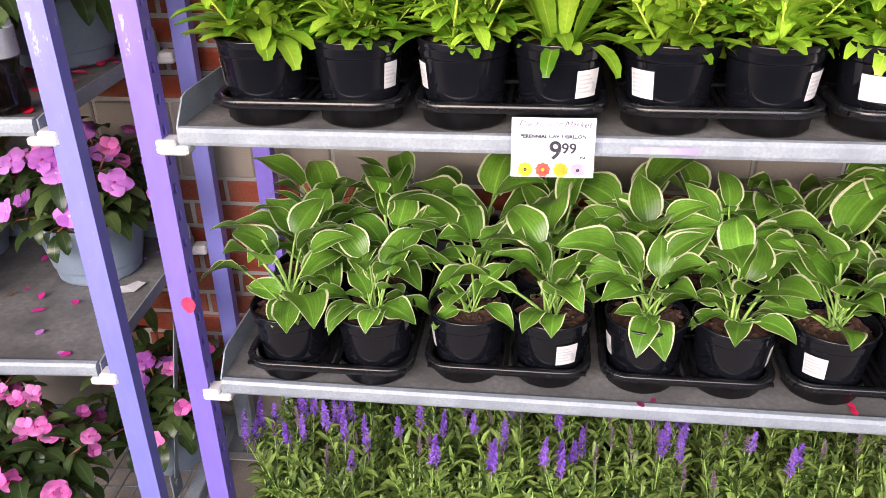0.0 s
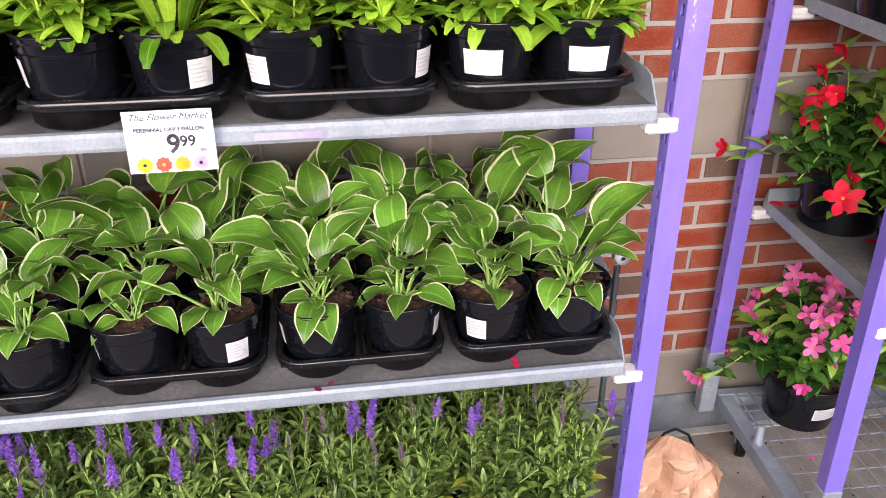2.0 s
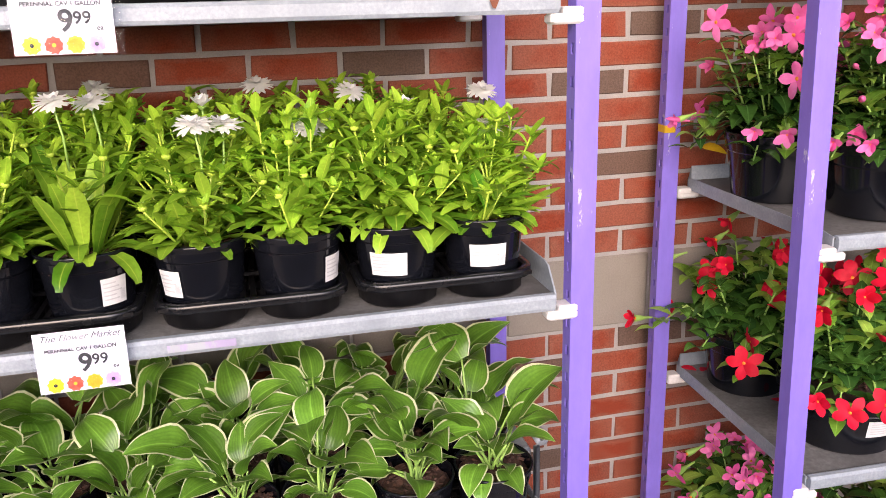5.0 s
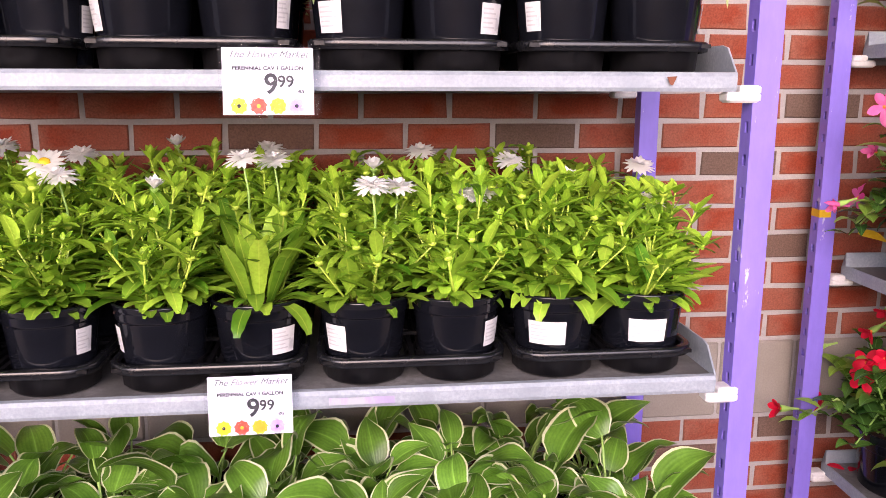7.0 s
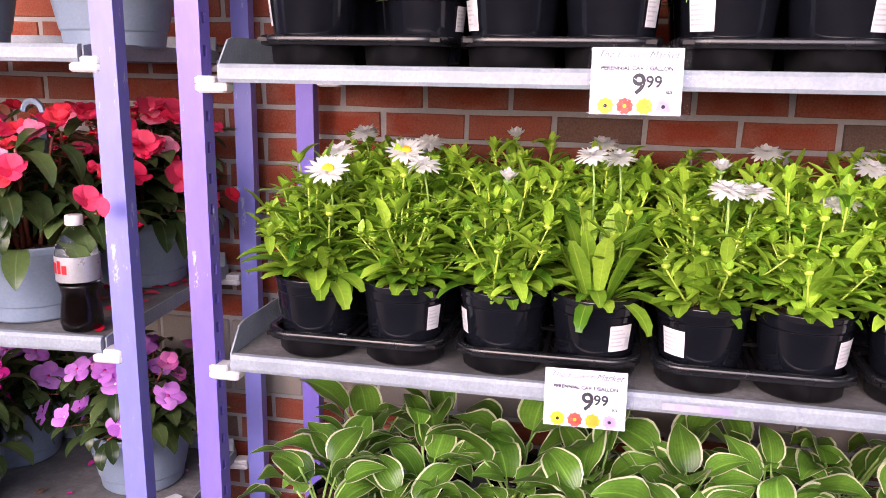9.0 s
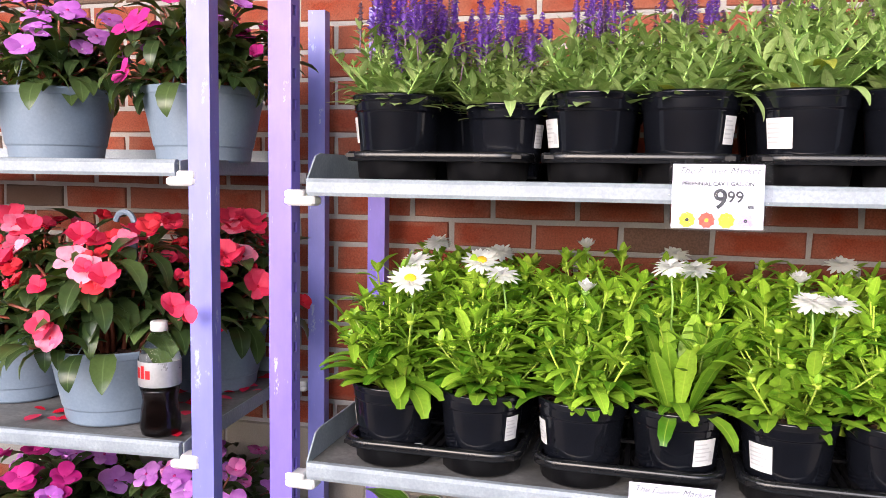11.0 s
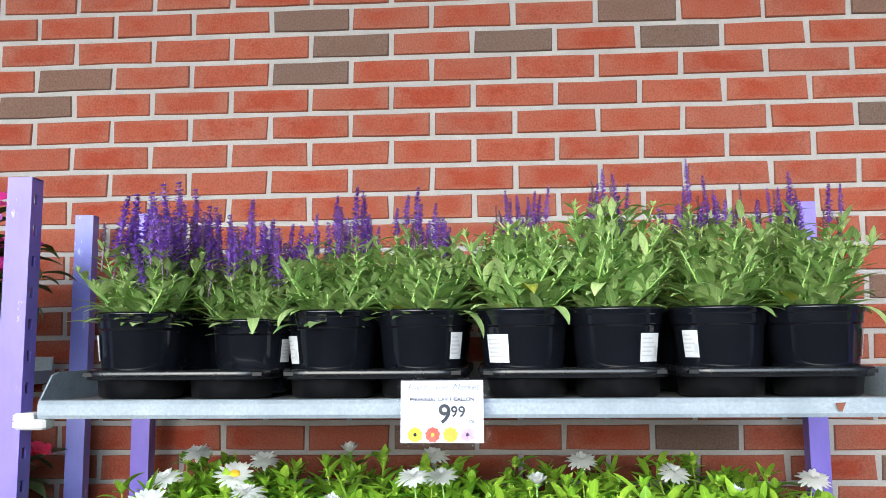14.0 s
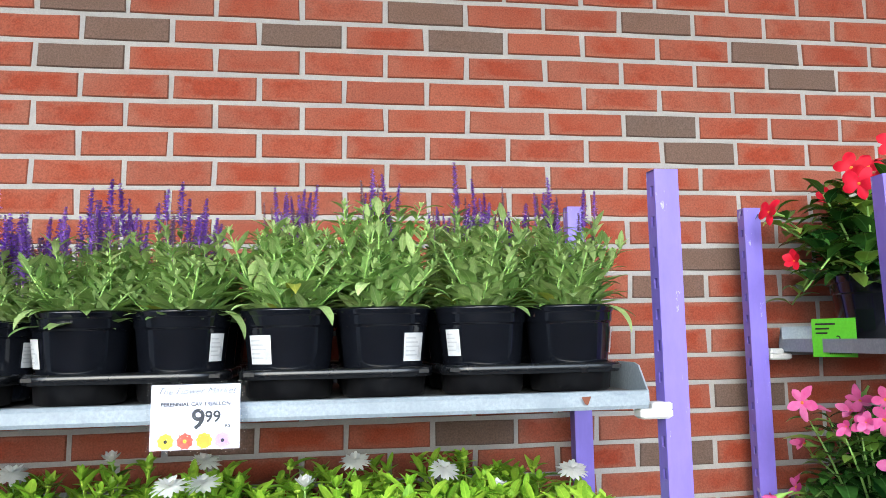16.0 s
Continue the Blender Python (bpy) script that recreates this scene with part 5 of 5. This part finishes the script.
YELLOW = plain("yellow_tape", (0.75, 0.45, 0.01), (0.82, 0.55, 0.02), 0.45, 30, bump=0)
q = Mesh()
q.box(-0.0225, -0.0012, -0.008, 0.006, 0.0345, 0.010)
tp_ = part("tape_band", q, YELLOW, None)
tp_.matrix_basis = pose(1.198, 1.735, 1.445, 0, 0, -2.5)
tagged(tp_, "yellow tape band stuck on the purple post", "tape")
q = Mesh()
blade(q, pose(0, 0, 0, 0, 40, 200), 0.075, 0.012, OVATE, 10, 60, 0.1, 0, 6)
yl = part("hang_tag", q, YELLOW, None, "", True)
yl.matrix_basis = pose(1.275, 1.73, 1.40)
tagged(yl, "bent yellow plastic plant tag at the shelf corner", "tag")

rod = thing("locking_rod", pose(0.69, 1.30, 0.19), "galvanised locking rod beside the trolley shelf", "rod")
q = Mesh()
q.tube([(0, 0, 0), (0.0, 0, 0.72), (0.006, -0.01, 0.74)], 0.007, 8)
part("bar", q, GALV, rod, "", True)
q = Mesh()
q.lathe([(0.004, -0.012), (0.014, -0.012), (0.014, 0.012), (0.004, 0.012)], 14, 0, pose(0.004, -0.006, 0.745, 90, 0, 0))
part("pivot", q, GALV, rod, "", True)
q = Mesh()
q.box(-0.05, 0.03, 0.66, 0.0, 0.20, 0.70, ch=0.004)
part("bracket", q, GALV, rod)
q = Mesh()
q.box(-0.0015, -0.035, -0.06, 0.0015, 0.035, 0.045, ch=0.001)
tb = part("shelf_tab", q, plain("pale_green_plastic", (0.42, 0.50, 0.47), (0.5, 0.58, 0.55), 0.5, 20), None)
tb.matrix_basis = pose(-0.664, 1.50, S4 + 0.06, 0, 0, 55)
tagged(tb, "pale grey-green plastic plate at the shelf end", "plate")

rl = random.Random(33)


def litter(name, mats, spots, label, cat, flat=0.0):
    """Small fallen petals and leaves lying loose."""
    q = Mesh()
    for x, y, z, L, mi in spots:
        blade(q, pose(x, y, z + 0.003, 0, 0, rl.uniform(0, 360)), L, L * rl.uniform(0.25, 0.4), ROUND, rl.uniform(-2, 14), rl.uniform(0, 25), 0.15, mi, 4)
    return tagged(part(name, q, mats, None, "", True), label, cat, kind="stuff")


WILTED = petal_mat("wilted_petal", (0.16, 0.01, 0.06), (0.26, 0.03, 0.10), through=0)
DRYLEAF = leaf_mat("dry_leaf", (0.10, 0.05, 0.025), (0.20, 0.10, 0.05), 0.8, through=0.0)
litter("fallen_petals", [CORAL, SCARLET], [(rl.uniform(-1.32, -0.98), rl.uniform(1.22, 1.72), L3, rl.uniform(0.02, 0.05), rl.randrange(2)) for _ in range(60)], "coral petals fallen on the steel shelf", "petals")
litter("fallen_petals", [LILAC, MAGENTA, DRYLEAF], [(rl.uniform(-1.34, -0.99), rl.uniform(1.22, 1.70), L2, rl.uniform(0.015, 0.03), rl.randrange(3)) for _ in range(22)], "wilted purple petals lying on the shelf", "petals")
litter("fallen_leaves", [DRYLEAF, SCARLET, DRYLEAF], [(rl.uniform(0.75, 2.3), rl.uniform(0.9, 1.8), 0.0, rl.uniform(0.012, 0.035), rl.randrange(3)) for _ in range(40)] + [(rl.uniform(0.75, 2.3), rl.uniform(1.0, 1.82), 0.0, rl.uniform(0.005, 0.012), 0) for _ in range(150)], "dry leaves and petals on the pavement", "litter")
litter("fallen_petals", [SCARLET, CORAL, PINK], [(rl.uniform(1.3, 1.9), rl.uniform(1.25, 1.7), R2, rl.uniform(0.02, 0.035), rl.randrange(2)) for _ in range(16)] + [(1.29, 1.71, R2, 0.04, 0), (1.30, 1.70, R2, 0.035, 0)]
       + [(rl.uniform(1.35, 2.0), rl.uniform(1.25, 1.65), BASE, rl.uniform(0.02, 0.035), 2) for _ in range(14)], "red and pink petals fallen on shelves", "petals")
litter("fallen_petals", [CORAL, WILTED], [(0.476, 1.226, S2, 0.022, 0), (0.482, 1.224, S2, 0.018, 0), (0.10, 1.205, S2, 0.018, 1), (0.125, 1.206, S2, 0.014, 1)], "pink petals on the hosta shelf", "petals")
for px, py, pz, mt in ((-0.716, 1.1925, 0.93, CORAL), (-0.885, 1.1655, 1.52, CORAL)):
    q = Mesh()
    blade(q, pose(0, 0, 0, 0, 0, 0), 0.034, 0.014, ROUND, 90, 0, 0.0, 0, 5)
    sp = part("stuck_petal", q, mt, None)
    sp.matrix_basis = pose(px, py - 0.006, pz - 0.017)
    tagged(sp, "coral petal stuck on the post's paint", "petal")
q = Mesh()
q.add([(0, 0, 0), (0.05, 0.01, 0.001), (0.06, 0.05, 0.003), (0.035, 0.06, 0.001), (0.02, 0.035, 0.002), (-0.005, 0.03, 0)], [(0, 1, 2, 3, 4, 5)])
pp = part("paper_scrap", q, PAPER, None)
pp.matrix_basis = pose(-1.04, 1.46, L2 + 0.002)
tagged(pp, "torn white paper scrap on the shelf", "paper")
q = Mesh()
blade(q, pose(0, 0, 0, 0, 0, 0), 0.03, 0.007, ROUND, 5, 12, 0.1, 0, 4)
ps = part("petal_scrap", q, WHITEPETAL, None)
ps.matrix_basis = pose(-0.47, 1.210, S3 + 0.047, 0, 0, 80)
tagged(ps, "single white daisy petal on the tray rim", "petal")

SMEAR = worn_paint("smeared_purple_paint", (0.33, 0.29, 0.44), (0.36, 0.39, 0.43), 0.42)
q = Mesh()
q.box(0.045, 1.1832, S3 - 0.018, 0.148, 1.1838, S3 - 0.006)
tagged(part("paint_smear", q, SMEAR), "purple paint smear on the shelf's galvanised lip", "paint smear")
RUST = plain("rust", (0.16, 0.055, 0.03), (0.28, 0.10, 0.05), 0.9, 60, bump=0.4, fine=300)
q = Mesh()
q.add([(0.566, 1.1834, S4 - 0.005), (0.582, 1.1834, S4 - 0.004), (0.576, 1.1834, S4 - 0.018), (0.571, 1.1834, S4 - 0.016)], [(0, 3, 2, 1)])
tagged(part("rust_spot", q, RUST), "brown rust chip on the top shelf's lip", "rust")


# ---- wall pieces ----
def stone_block(x0, x1, z0, z1):
    q = Mesh()
    q.box(x0, WALL_Y - 0.002, z0, x1, WALL_Y + 0.05, z1, ch=0.004)
    part("stone_block", q, BLOCKSTONE, wall)


for i in range(-5, 8):
    xa = 1.005 - 0.403 + 0.403 * i
    stone_block(xa + 0.004, xa + 0.1975, BAND0 + 0.005, BAND1 - 0.005)
    stone_block(xa + 0.2055, xa + 0.399, BAND0 + 0.005, BAND1 - 0.005)
    stone_block(xa - 0.2 + 0.004, xa + 0.2 - 0.001, 0.138, Z0 - 20 * CZ - 0.005)

# course and place of the brown bricks; elsewhere about one in ten
BROWN = ((-1, 6), (0, 1), (0, 4), (1, 7), (5, 6), (6, 7), (8, -5), (9, -6), (10, 7), (11, 6), (12, -5), (12, -4), (13, -6), (13, -4), (13, -1), (13, 8), (14, 0), (14, 2), (14, 4),
         (14, 8), (15, -1), (15, 3), (15, 6))
FULL = [brick_mesh(BX - 0.0118, seed=i).data("brick", BRICK, False) for i in range(6)]
FULLBROWN = [brick_mesh(BX - 0.0118, seed=i).data("brick", BROWNBRICK, False) for i in range(3)]
rest = Mesh()
count = 0
rb = random.Random(4)
for r, zm in wall_rows():
    for k in range(-38, 48):
        xm = X0 + BX * (k + 0.5 + (0.5 if r % 2 else 0.0))
        seen = -7 < k < 10 and -2 < r < 16
        brown = (r, k) in BROWN if seen else rb.random() < 0.1
        if -0.75 < xm < 1.25 and 1.38 < zm < 2.72 and count < 300:
            part("brick", FULLBROWN[rb.randrange(3)] if brown else FULL[rb.randrange(6)], None, wall, m=pose(xm, WALL_Y + rb.uniform(-0.0012, 0.0012), zm, 0, 0, rb.uniform(-0.25, 0.25)))
            count += 1
        elif -7.5 < xm < 9.0:
            b = brick_mesh(BX - 0.0118, seed=rb.randrange(999))
            rest.add(b.v, b.f, 1 if brown else 0, pose(xm, WALL_Y + rb.uniform(-0.0012, 0.0012), zm), b.corner)
tagged(part("brickwork", rest, [BRICK, BROWNBRICK], wall), kind="stuff")
